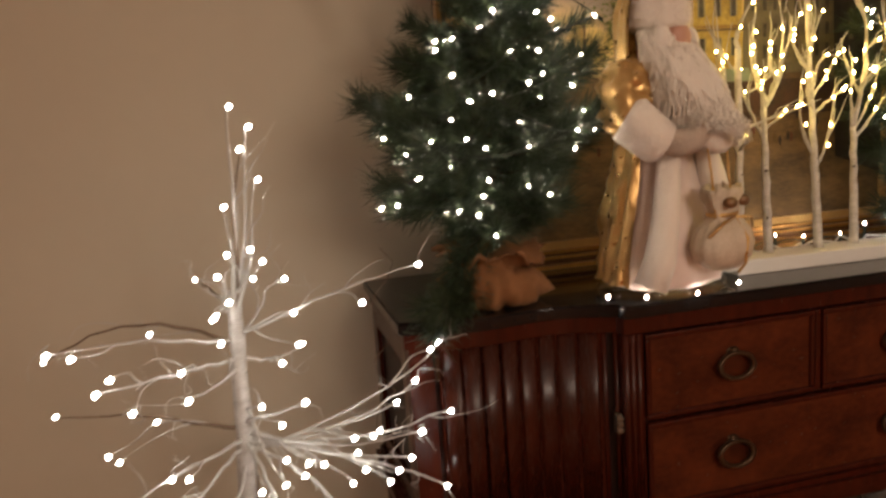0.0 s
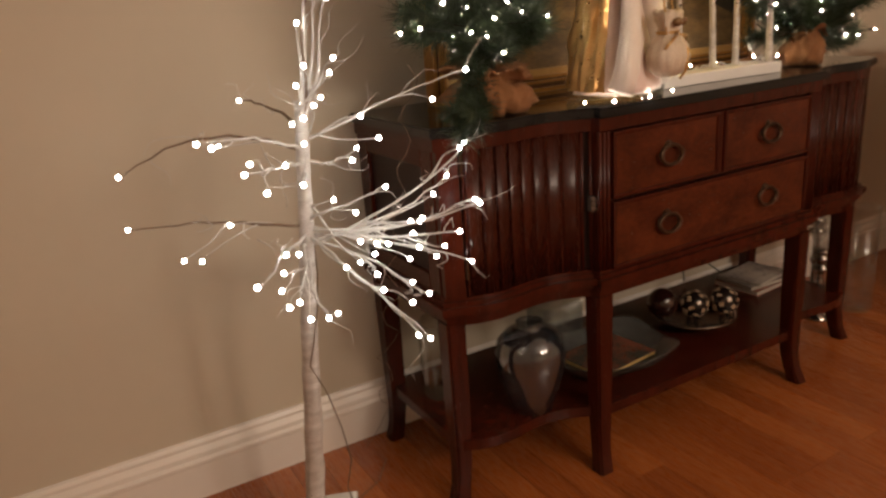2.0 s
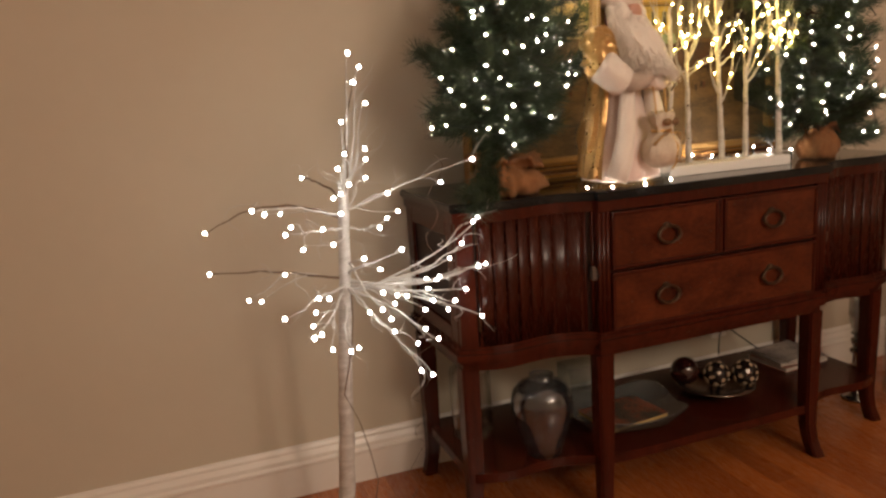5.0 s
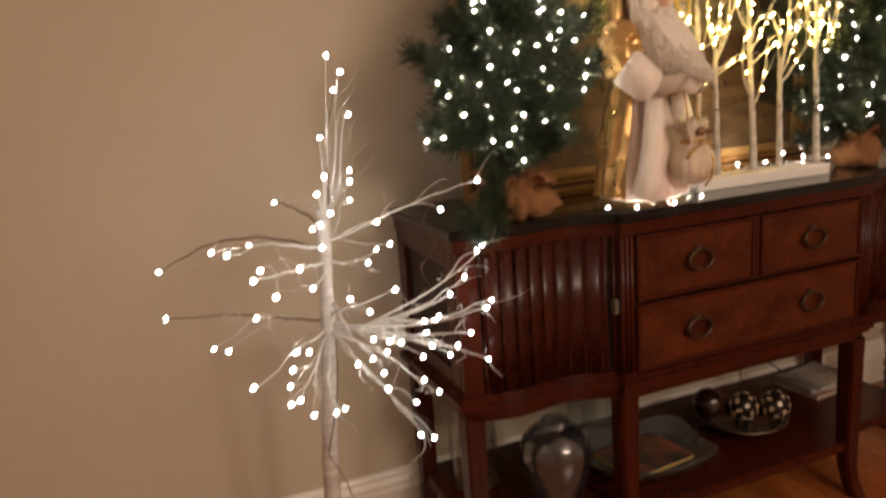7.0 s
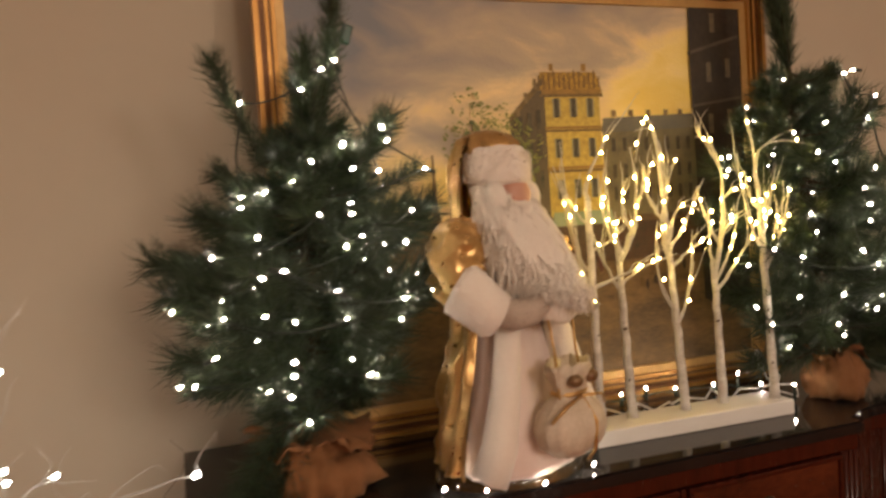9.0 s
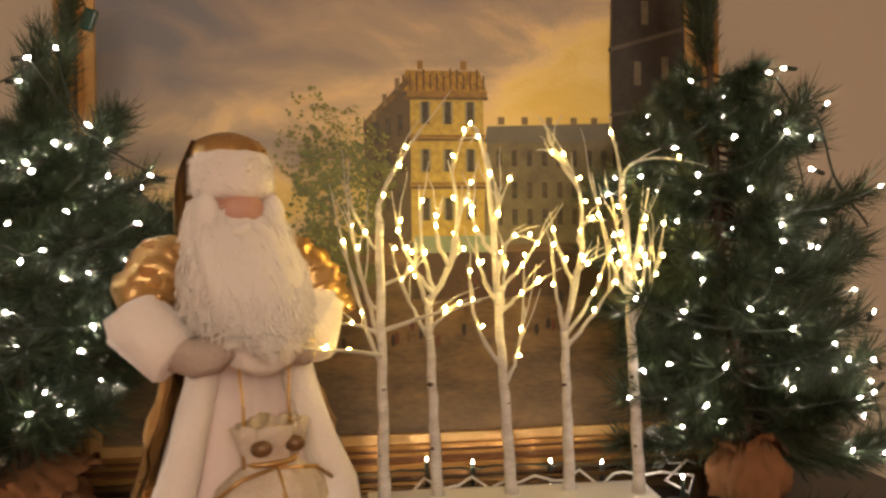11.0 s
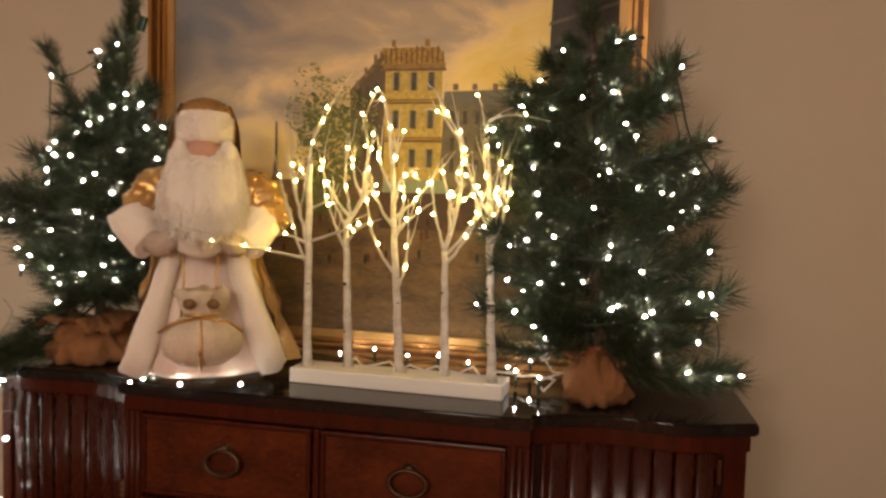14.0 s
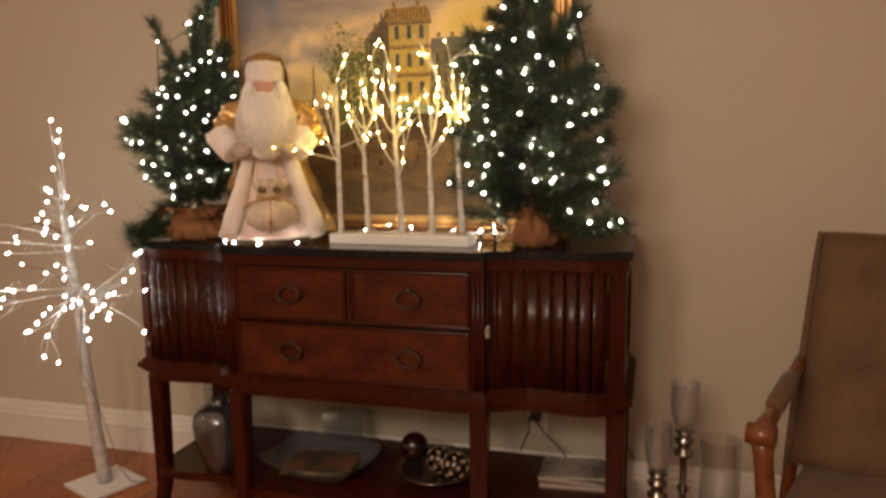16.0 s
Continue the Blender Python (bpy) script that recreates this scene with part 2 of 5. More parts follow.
def baseboard(name, x0, x1):
    """A tall moulded skirting along the north wall."""
    prof = [(0.0, 0.0), (-0.020, 0.0), (-0.020, 0.098), (-0.026, 0.103), (-0.026, 0.112), (-0.020, 0.118), (-0.019, 0.132), (-0.012, 0.147), (-0.012, 0.156), (-0.007, 0.165), (0.0, 0.168)]
    bm = bmesh.new()
    a = [bm.verts.new((x0, y - 0.001, z)) for y, z in prof]
    b = [bm.verts.new((x1, y - 0.001, z)) for y, z in prof]
    for i in range(len(prof) - 1):
        bm.faces.new((a[i], b[i], b[i + 1], a[i + 1]))
    bm.faces.new(a), bm.faces.new(list(reversed(b)))
    bmesh.ops.recalc_face_normals(bm, faces=bm.faces)
    return tagged(part(name, bm, M_TRIM, None), "tall white moulded wooden baseboard along the wall", "baseboard", kind="structure")


baseboard("baseboard", X0, X1)

# ---- the sideboard ----
CX, TOP = 0.007, 0.951
HALF, CENT = 0.779, 0.405


def front_y(a):
    """How far forward the front stands at a metres from the middle: flat centre, serpentine wings."""
    if a <= CENT:
        return -0.545
    u = (a - CENT) / (HALF - CENT)
    return -0.522 + 0.072 * u + 0.020 * math.sin(2 * math.pi * u)


def outline(off, back=-0.035, n=14):
    right = [(CENT + (HALF - CENT) * i / n) for i in range(n + 1)]
    half = [(0.0, -0.545 - off), (CENT - 0.004 + off * 0.6, -0.545 - off)] + [(a + (off if i == n else 0) + 0.002, front_y(a + 0.0005) - off) for i, a in enumerate(right)]
    full = [(-x, y) for x, y in reversed(half[1:])] + half
    pts = [(CX + x, y) for x, y in full] + [(CX + HALF + off, back), (CX - HALF - off, back)]
    return pts


def sideboard():
    sb = thing("sideboard", (CX, -0.28, 0), "mahogany serpentine sideboard with black stone top and open lower shelf", "sideboard")
    # near-black carcass: shade of the door gaps and end panels is coloured in
    part("carcass", prism(bmesh.new(), outline(-0.014), 0.535, 0.926), M_RECESSWOOD, sb)
    bm = prism(bmesh.new(), outline(0.014), TOP - 0.024, TOP)
    es = [e for e in bm.edges if abs(e.verts[0].co.z - e.verts[1].co.z) < 1e-6]
    bmesh.ops.bevel(bm, geom=es, offset=0.004, segments=2, affect="EDGES")
    part("stone_top", bm, M_STONE, sb, "polished black granite top")
    part("cornice", prism(bmesh.new(), outline(0.003), 0.897, 0.927), M_MAHOG, sb)
    bm = bmesh.new()
    for off, z0, z1 in ((-0.004, 0.488, 0.513), (0.009, 0.511, 0.523), (0.019, 0.523, 0.540), (0.008, 0.540, 0.551), (0.000, 0.551, 0.558)):
        prism(bm, outline(off), z0, z1)
    part("waist_moulding", bm, M_MAHOG, sb)
    bm = prism(bmesh.new(), outline(-0.012, back=-0.05), 0.148, 0.176)
    part("lower_shelf", bm, M_MAHOG, sb, "dark polished lower shelf")
    # legs, square and tapering, with feet that sweep outwards
    for a, y, dx, dy in ((-0.383, -0.520, -0.012, -0.020), (0.383, -0.520, 0.012, -0.020), (-0.754, -0.424, -0.018, -0.012), (0.754, -0.424, 0.018, -0.012),
                         (-0.754, -0.066, -0.014, 0.0), (0.754, -0.066, 0.014, 0.0)):
        bm = bmesh.new()
        rings = []
        for z, w, k in ((0.49, 0.052, 0), (0.30, 0.050, 0), (0.16, 0.046, 0), (0.10, 0.042, 0.1), (0.05, 0.040, 0.5), (0.0, 0.043, 1.3)):
            cx, cy = CX + a + dx * k, y + dy * k
            rings.append([bm.verts.new((cx + sx * w / 2, cy + sy * w / 2, z)) for sx, sy in ((-1, -1), (1, -1), (1, 1), (-1, 1))])
        for r0, r1 in zip(rings, rings[1:]):
            for k in range(4):
                bm.faces.new((r0[k], r0[(k + 1) % 4], r1[(k + 1) % 4], r1[k]))
        bm.faces.new(rings[0]), bm.faces.new(list(reversed(rings[-1])))
        bmesh.ops.recalc_face_normals(bm, faces=bm.faces)
        bmesh.ops.bevel(bm, geom=[e for e in bm.edges if abs(e.verts[0].co.z - e.verts[1].co.z) > 0.02], offset=0.005, segments=2, affect="EDGES")
        part("leg", bm, M_MAHOG, sb)
    # drawers with cock-beaded edges and ring pulls
    yf = -0.545
    for x0, x1, z0, z1, rings in ((-0.350, -0.004, 0.738, 0.886, (-0.176,)), (0.026, 0.364, 0.738, 0.886, (0.193,)), (-0.350, 0.364, 0.562, 0.718, (-0.178, 0.192))):
        d = part("drawer", boxed(x0, x1, yf - 0.002, yf + 0.03, z0, z1, bev=0.003), M_BURL, sb, "burl veneer drawer front with beaded edge")
        bm = bmesh.new()
        for a in ((x0 - 0.006, x1 + 0.006, z0 - 0.006, z0 + 0.004), (x0 - 0.006, x1 + 0.006, z1 - 0.004, z1 + 0.006)):
            box(bm, a[0], a[1], yf - 0.007, yf + 0.02, a[2], a[3], bev=0.003)
        for a in ((x0 - 0.0058, x0 + 0.004), (x1 - 0.004, x1 + 0.0058)):
            box(bm, a[0], a[1], yf - 0.0068, yf + 0.02, z0 + 0.0045, z1 - 0.0045, bev=0.003)
        part("bead", bm, M_MAHOG, d)
        for rx in rings:
            rz = (z0 + z1) / 2 + 0.006
            bm = bmesh.new()
            n, k = 28, 8
            grid = []
            for i in range(n):
                t = 2 * math.pi * i / n
                q = []
                for j in range(k):
                    s = 2 * math.pi * j / k
                    rr = 0.031 + 0.0052 * math.cos(s)
                    q.append(bm.verts.new((rx + rr * 1.13 * math.cos(t), yf - 0.013 - 0.0052 * math.sin(s) + 0.18 * rr * (math.sin(t) - 1) * 0.4, rz - 0.006 + 0.76 * rr * math.sin(t))))
                grid.append(q)
            for i in range(n):
                for j in range(k):
                    f = bm.faces.new((grid[i][j], grid[(i + 1) % n][j], grid[(i + 1) % n][(j + 1) % k], grid[i][(j + 1) % k]))
                    f.smooth = True
            bmesh.ops.recalc_face_normals(bm, faces=bm.faces)
            pull = part("ring_pull", bm, M_BRONZE, d, "aged bronze ring pull")
            bm = bmesh.new()
            ball(bm, (rx, yf - 0.004, rz + 0.019), 0.009, (1.2, 0.9, 0.9))
            ball(bm, (rx, yf - 0.002, rz + 0.018), 0.012, (1.2, 0.2, 0.8), u=14)
            part("backplate", bm, M_BRONZE, pull)
    part("drawer_divider", boxed(0.005, 0.017, yf - 0.004, yf + 0.01, 0.732, 0.892, bev=0.003), M_MAHOG, sb)
    # reeded corner pilasters beside the drawers and flat stiles at the ends
    for s in (-1, 1):
        pl = part("pilaster", boxed(CX + s * 0.384 - 0.019, CX + s * 0.384 + 0.019, yf + 0.001, yf + 0.020, 0.560, 0.896), M_MAHOG, sb)
        for a, y in [(0.374 + 0.0125 * i, yf + 0.002) for i in range(3)] + [(q, front_y(q) + 0.001) for q in (0.4065, 0.4255)]:
            part("reed", tube(bmesh.new(), [(CX + s * a, y, 0.5605), (CX + s * a, y, 0.8955)], 0.0060 if a < 0.402 else 0.0050, 8), M_MAHOG, pl)
        door = part("tambour_door", prism(bmesh.new(), [(CX + s * a, front_y(a) + 0.0018 + dy) for a, dy in [(0.424 + 0.0338 * i, 0) for i in range(10)] + [(0.424 + 0.0338 * i, 0.012) for i in range(9, -1, -1)]], 0.560, 0.896),
                    M_MAHOG, sb, "reeded mahogany tambour door")
        n = 8
        for i in range(n):
            a0, a1 = 0.434 + (0.725 - 0.434) * i / n, 0.434 + (0.725 - 0.434) * (i + 1) / n
            bm = bmesh.new()
            lo, hi = [], []
            for j in range(9):
                u = j / 8
                a = a0 + (a1 - a0) * u
                y = front_y(a) + 0.002 - 0.0046 * math.sqrt(max(0.0, 1 - (2 * u - 1) ** 2))
                lo.append(bm.verts.new((CX + s * a, y, 0.5605)))
                hi.append(bm.verts.new((CX + s * a, y, 0.8955)))
            for j in range(8):
                bm.faces.new((lo[j], lo[j + 1], hi[j + 1], hi[j])).smooth = True
            bm.faces.new(lo), bm.faces.new(list(reversed(hi)))
            bm.faces.new((lo[0], hi[0], hi[8], lo[8]))
            bmesh.ops.recalc_face_normals(bm, faces=bm.faces)
            part("slat", bm, M_REED, door)
        pull = boxed(CX + s * 0.411 - 0.006, CX + s * 0.411 + 0.006, -0.536, -0.520, 0.708, 0.745, bev=0.002)
        for dz in (0.715, 0.726, 0.737):
            box(pull, CX + s * 0.411 - 0.007, CX + s * 0.411 + 0.007, -0.540, -0.530, dz - 0.003, dz + 0.003, bev=0.001)
        part("finger_pull", pull, mat("brushed_pewter", (0.27, 0.23, 0.19), (0.17, 0.14, 0.11), 0.35, 0.9, scale=50), door, "small ribbed pewter finger pull")
        part("stile", prism(bmesh.new(), [(CX + s * a, front_y(a) - 0.003) for a in (0.737, 0.749, 0.763, 0.778)] + [(CX + s * a, front_y(a) + 0.012) for a in (0.778, 0.763, 0.749, 0.737)], 0.558, 0.897), M_MAHOG, sb)
        for z in (0.60, 0.84):
            part("hinge", boxed(CX + s * 0.731 - 0.003, CX + s * 0.731 + 0.003, front_y(0.731) - 0.004, front_y(0.731) + 0.006, z, z + 0.045, bev=0.001), M_BRONZE, door, "narrow brass butt hinge")
        # framed end panel
        bm = bmesh.new()
        ex = CX + s * (HALF - 0.014)
        for y0, y1, z0, z1 in ((-0.43, -0.38, 0.558, 0.897), (-0.09, -0.037, 0.558, 0.897), (-0.38, -0.09, 0.558, 0.60), (-0.38, -0.09, 0.855, 0.897)):
            box(bm, ex - 0.001, ex + s * 0.013, y0, y1, z0, z1, bev=0.002)
        part("end_panel_frame", bm, M_MAHOG, sb)
    return sb


sideboard()

# ---- the painting ----
PY = -0.145


def oil(name, a, b, scale=25, stretch=(1, 1, 1), spread=0.32):
    return mat(name, a, b, 0.55, scale=scale, stretch=stretch, bump=0.28, bscale=150, spread=spread, rvar=0.08)


def painted_sky():
    """Grey-blue clouds at the upper corner giving way to a golden glow low in the middle."""
    m = oil("painted_sky", (0.5, 0.3, 0.1), (0.2, 0.2, 0.2))
    nt = m.node_tree
    bs = nt.nodes["Principled BSDF"]
    tc = nt.nodes.new("ShaderNodeTexCoord")
    mp = nt.nodes.new("ShaderNodeMapping")
    mp.inputs["Scale"].default_value = (1.0, 1.0, 2.2)
    mp.inputs["Rotation"].default_value = (0, radians(24), 0)
    ns = nt.nodes.new("ShaderNodeTexNoise")
    ns.inputs["Scale"].default_value, ns.inputs["Detail"].default_value, ns.inputs["Distortion"].default_value = 4.2, 12, 0.5
    sep = nt.nodes.new("ShaderNodeSeparateXYZ")
    nt.links.new(tc.outputs["Object"], sep.inputs[0])
    nt.links.new(tc.outputs["Object"], mp.inputs[0])
    nt.links.new(mp.outputs[0], ns.inputs["Vector"])

    def calc(op, a, b):
        n = nt.nodes.new("ShaderNodeMath")
        n.operation = op
        for i, v in enumerate((a, b)):
            if isinstance(v, (int, float)):
                n.inputs[i].default_value = v
            else:
                nt.links.new(v, n.inputs[i])
        return n.outputs[0]

    up = calc("MULTIPLY", calc("SUBTRACT", sep.outputs["Z"], 1.40), 1.5)
    left = calc("MULTIPLY", calc("ADD", sep.outputs["X"], 0.0), -0.62)
    f = calc("ADD", calc("ADD", up, left), calc("MULTIPLY", calc("SUBTRACT", ns.outputs[0], 0.5), 1.4))
    rp = nt.nodes.new("ShaderNodeValToRGB")
    e = rp.color_ramp.elements
    e[0].position, e[0].color = 0.0, (0.80, 0.58, 0.15, 1)
    e[1].position, e[1].color = 0.95, (0.21, 0.215, 0.24, 1)
    for pos, col in ((0.17, (0.86, 0.66, 0.26)), (0.34, (0.76, 0.58, 0.34)), (0.50, (0.46, 0.375, 0.28)), (0.66, (0.37, 0.31, 0.26))):
        q = e.new(pos)
        q.color = (*col, 1)
    nt.links.new(f, rp.inputs[0])
    nt.links.new(rp.outputs[0], bs.inputs["Base Color"])
    return m


def painting():
    pt = thing("framed_painting", (0, -0.12, TOP), "large gilt-framed oil painting of a city square at sunset", "painting")
    x0, x1, z0, z1 = -0.543, 0.536, 1.012, 1.832
    part("canvas", boxed(x0 - 0.01, x1 + 0.01, PY, PY + 0.02, z0 - 0.01, z1 + 0.01), painted_sky(), pt, "sunset sky in thick golden oil paint")
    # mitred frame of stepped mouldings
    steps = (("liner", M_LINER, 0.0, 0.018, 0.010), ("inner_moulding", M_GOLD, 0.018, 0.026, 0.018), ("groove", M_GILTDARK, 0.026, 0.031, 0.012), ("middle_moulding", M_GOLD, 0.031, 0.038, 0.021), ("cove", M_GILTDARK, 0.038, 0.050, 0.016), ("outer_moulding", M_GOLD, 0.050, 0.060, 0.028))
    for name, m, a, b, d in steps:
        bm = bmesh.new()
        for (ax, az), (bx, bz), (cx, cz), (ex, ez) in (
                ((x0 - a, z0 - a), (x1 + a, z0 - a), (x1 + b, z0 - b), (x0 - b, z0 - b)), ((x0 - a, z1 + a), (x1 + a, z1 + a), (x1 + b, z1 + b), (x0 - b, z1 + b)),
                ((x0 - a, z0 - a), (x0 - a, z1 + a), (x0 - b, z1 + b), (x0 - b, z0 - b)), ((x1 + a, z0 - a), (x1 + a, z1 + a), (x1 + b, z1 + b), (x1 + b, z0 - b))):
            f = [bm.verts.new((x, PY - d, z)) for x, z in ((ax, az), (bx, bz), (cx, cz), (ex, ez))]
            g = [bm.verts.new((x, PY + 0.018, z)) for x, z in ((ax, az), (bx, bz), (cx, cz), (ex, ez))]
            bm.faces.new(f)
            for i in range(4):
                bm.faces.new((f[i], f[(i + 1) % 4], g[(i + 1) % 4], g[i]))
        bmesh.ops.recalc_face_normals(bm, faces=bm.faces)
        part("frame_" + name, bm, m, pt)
    lift = [0.0]

    def patch(name, m, *polys):
        lift[0] += 0.00015
        bm = bmesh.new()
        for i, p in enumerate(polys):
            bm.faces.new([bm.verts.new((x, PY - 0.0006 - lift[0] - 0.000004 * i, z)) for x, z in p])
        bmesh.ops.recalc_face_normals(bm, faces=bm.faces)
        for f in bm.faces:
            if f.normal.y > 0:
                f.normal_flip()
        ob = part(name, bm, m, pt)
        return tagged(ob, kind='stuff') if len(polys) > 1 else ob

    def rect(xa, xb, za, zb):
        return [(xa, za), (xb, za), (xb, zb), (xa, zb)]

    def blob(cx, cz, rx, rz, n=18, rough=0.25):
        return [(cx + rx * math.cos(t) * (1 + rough * (random.random() - 0.5)), cz + rz * math.sin(t) * (1 + rough * (random.random() - 0.5))) for t in (2 * math.pi * i / n for i in range(n))]

    random.seed(4)
    patch("painted_ground", oil("painted_ground", (0.25, 0.150, 0.060), (0.085, 0.056, 0.028), 9, (1, 1, 3.0)), rect(x0, x1, z0, 1.372))
    patch("painted_far_terrace", oil("painted_terrace", (0.20, 0.165, 0.085), (0.12, 0.10, 0.06), 30), [(0.14, 1.36), (0.40, 1.36), (0.40, 1.585), (0.15, 1.577)])
    patch("painted_terrace_roof", oil("painted_slate", (0.12, 0.115, 0.10), (0.17, 0.15, 0.11), 25), [(0.145, 1.548), (0.40, 1.555), (0.40, 1.588), (0.15, 1.580)])
    patch("painted_house_side", oil("painted_house_shade", (0.13, 0.095, 0.05), (0.08, 0.06, 0.035), 25), [(-0.075, 1.37), (0.008, 1.37), (0.006, 1.66), (-0.002, 1.665), (-0.08, 1.575)])
    patch("painted_house_front", oil("painted_house_ochre", (0.62, 0.46, 0.10), (0.36, 0.25, 0.055), 90), rect(0.006, 0.143, 1.365, 1.640))
    patch("painted_house_roof", oil("painted_tiles", (0.55, 0.33, 0.04), (0.14, 0.08, 0.03), 110), [(-0.012, 1.643), (0.150, 1.643), (0.136, 1.682), (-0.002, 1.682)])
    patch("painted_roof_stroke", oil("painted_roof_dark", (0.09, 0.05, 0.02), (0.16, 0.09, 0.03), 80), *[rect(-0.008 + 0.0125 * i, -0.0045 + 0.0125 * i, 1.643 + random.uniform(0, 0.006), 1.672 + random.uniform(0, 0.016)) for i in range(13)])
    patch("painted_moulding", oil("painted_moulding", (0.10, 0.065, 0.03), (0.20, 0.13, 0.04), 80), rect(-0.006, 0.152, 1.628, 1.634), rect(0.004, 0.146, 1.552, 1.557), rect(0.004, 0.146, 1.463, 1.469), [(-0.082, 1.572), (-0.080, 1.586), (0.002, 1.672), (0.004, 1.656)])
    dark = oil("painted_window_dark", (0.030, 0.026, 0.02), (0.10, 0.085, 0.05), 90)
    patch("painted_cornice", oil("painted_cornice", (0.20, 0.12, 0.03), (0.35, 0.2, 0.05), 60), rect(0.0, 0.150, 1.634, 1.644), rect(0.003, 0.146, 1.558, 1.564), rect(0.003, 0.146, 1.470, 1.476), rect(0.02, 0.03, 1.684, 1.70), rect(0.10, 0.112, 1.684, 1.70))
    pale = oil("painted_shutter", (0.30, 0.27, 0.17), (0.20, 0.20, 0.15), 60)
    for z in (1.583, 1.495, 1.405):
        for x in (0.027, 0.069, 0.111):
            patch("painted_window", dark, rect(x, x + 0.014, z, z + 0.042))
            patch("painted_shutter", pale, rect(x - 0.003, x + 0.001, z, z + 0.042), rect(x + 0.0125, x + 0.016, z + 0.004, z + 0.042))
    patch("painted_chimney", oil("painted_chimney", (0.16, 0.11, 0.06), (0.25, 0.17, 0.08), 60), *[rect(x, x + 0.012, 1.583, 1.597) for x in (0.17, 0.215, 0.262, 0.31, 0.35)], *[rect(x, x + 0.008, z, z + 0.022) for x, z in ((-0.065, 1.585), (-0.045, 1.615), (-0.022, 1.645))])
    for z in (1.585, 1.52, 1.455):
        for x in (-0.062, -0.040, -0.018):
            patch("painted_window", dark, rect(x, x + 0.010, z - 0.3 * (-0.0 - x) - 0.02, z - 0.3 * (-0.0 - x) + 0.02))
    for z in (1.505, 1.445, 1.395):
        patch("painted_window_strip", dark, *[rect(0.166 + 0.029 * i, 0.176 + 0.029 * i, z, z + 0.03) for i in range(8)])
    patch("painted_awning", oil("painted_awning", (0.22, 0.30, 0.20), (0.30, 0.34, 0.22), 30), [(0.005, 1.342), (0.165, 1.342), (0.155, 1.376), (0.01, 1.376)])
    patch("painted_shopfront", oil("painted_shopfront", (0.10, 0.045, 0.02), (0.05, 0.035, 0.02), 20), rect(0.0, 0.40, 1.26, 1.345))
    patch("painted_dark_house", oil("painted_dark_house", (0.045, 0.033, 0.022), (0.022, 0.017, 0.013), 14), [(0.40, 1.15), (x1, 1.10), (x1, z1), (0.392, z1), (0.388, 1.70)])
    patch("painted_balcony", oil("painted_balcony", (0.12, 0.10, 0.07), (0.07, 0.06, 0.04), 30), [(0.385, 1.722), (x1, 1.765), (x1, 1.773), (0.385, 1.730)], [(0.387, 1.60), (x1, 1.62), (x1, 1.627), (0.387, 1.606)])
    for x, z in ((0.435, 1.66), (0.49, 1.67), (0.435, 1.54), (0.49, 1.55), (0.435, 1.43), (0.49, 1.43), (0.45, 1.775)):
        patch("painted_window", oil("painted_lit_window", (0.10, 0.085, 0.06), (0.20, 0.16, 0.09), 60), rect(x, x + 0.014, z, z + 0.045))
    leaf = oil("painted_leaves", (0.24, 0.25, 0.06), (0.13, 0.15, 0.04), 60)
    def dabs_round(n, cx, cz, rx, rz, size, power=0.6):
        out = []
        for i in range(n):
            a, r = random.random() * 6.283, random.random() ** power
            r *= 1 + 0.18 * math.sin(3 * a + 1) + 0.10 * math.sin(7 * a)
            q = size * random.uniform(0.5, 1.4)
            out.append(blob(cx + rx * r * math.cos(a), cz + rz * r * math.sin(a), q, q * random.uniform(0.6, 1.1), 6, 0.7))
        return out

    shade = oil("painted_tree_shade", (0.085, 0.10, 0.028), (0.16, 0.16, 0.05), 60)
    patch("painted_tree_trunk", oil("painted_bark", (0.08, 0.06, 0.03), (0.12, 0.09, 0.04), 60), [(-0.150, 1.30), (-0.138, 1.30), (-0.134, 1.50), (-0.140, 1.50)])
    patch("painted_tree_shade", shade, *dabs_round(420, -0.125, 1.455, 0.082, 0.115, 0.0055, 0.5))
    patch("painted_tree", leaf, *dabs_round(900, -0.135, 1.490, 0.105, 0.150, 0.0027, 0.62))
    patch("painted_tree_light", oil("painted_sunlit_leaves", (0.46, 0.42, 0.10), (0.30, 0.29, 0.07), 60), *dabs_round(420, -0.115, 1.480, 0.090, 0.130, 0.0019, 0.7))
    spots = [(random.uniform(-0.3, 0.36), random.uniform(1.18, 1.30)) for _ in range(46)]
    patch("painted_lawn", oil("painted_lawn", (0.13, 0.14, 0.03), (0.08, 0.075, 0.02), 30), *[blob(-0.14 + 0.13 * (random.random() - 0.5), 1.34 + 0.1 * (random.random() - 0.5), 0.03, 0.014, 9, 0.6) for _ in range(16)])
    patch("painted_tower", oil("painted_tower", (0.20, 0.12, 0.05), (0.15, 0.09, 0.04), 40), [(-0.275, 1.37), (-0.268, 1.42), (-0.266, 1.51), (-0.262, 1.51), (-0.260, 1.42), (-0.252, 1.37)])
    patch("painted_town", oil("painted_town", (0.17, 0.11, 0.06), (0.11, 0.09, 0.07), 30), [(x0, 1.36), (-0.40, 1.36), (-0.40, 1.415), (-0.44, 1.43), (-0.47, 1.46), (-0.50, 1.45), (x0, 1.49)], [(-0.40, 1.36), (-0.33, 1.36), (-0.34, 1.39), (-0.40, 1.42)])
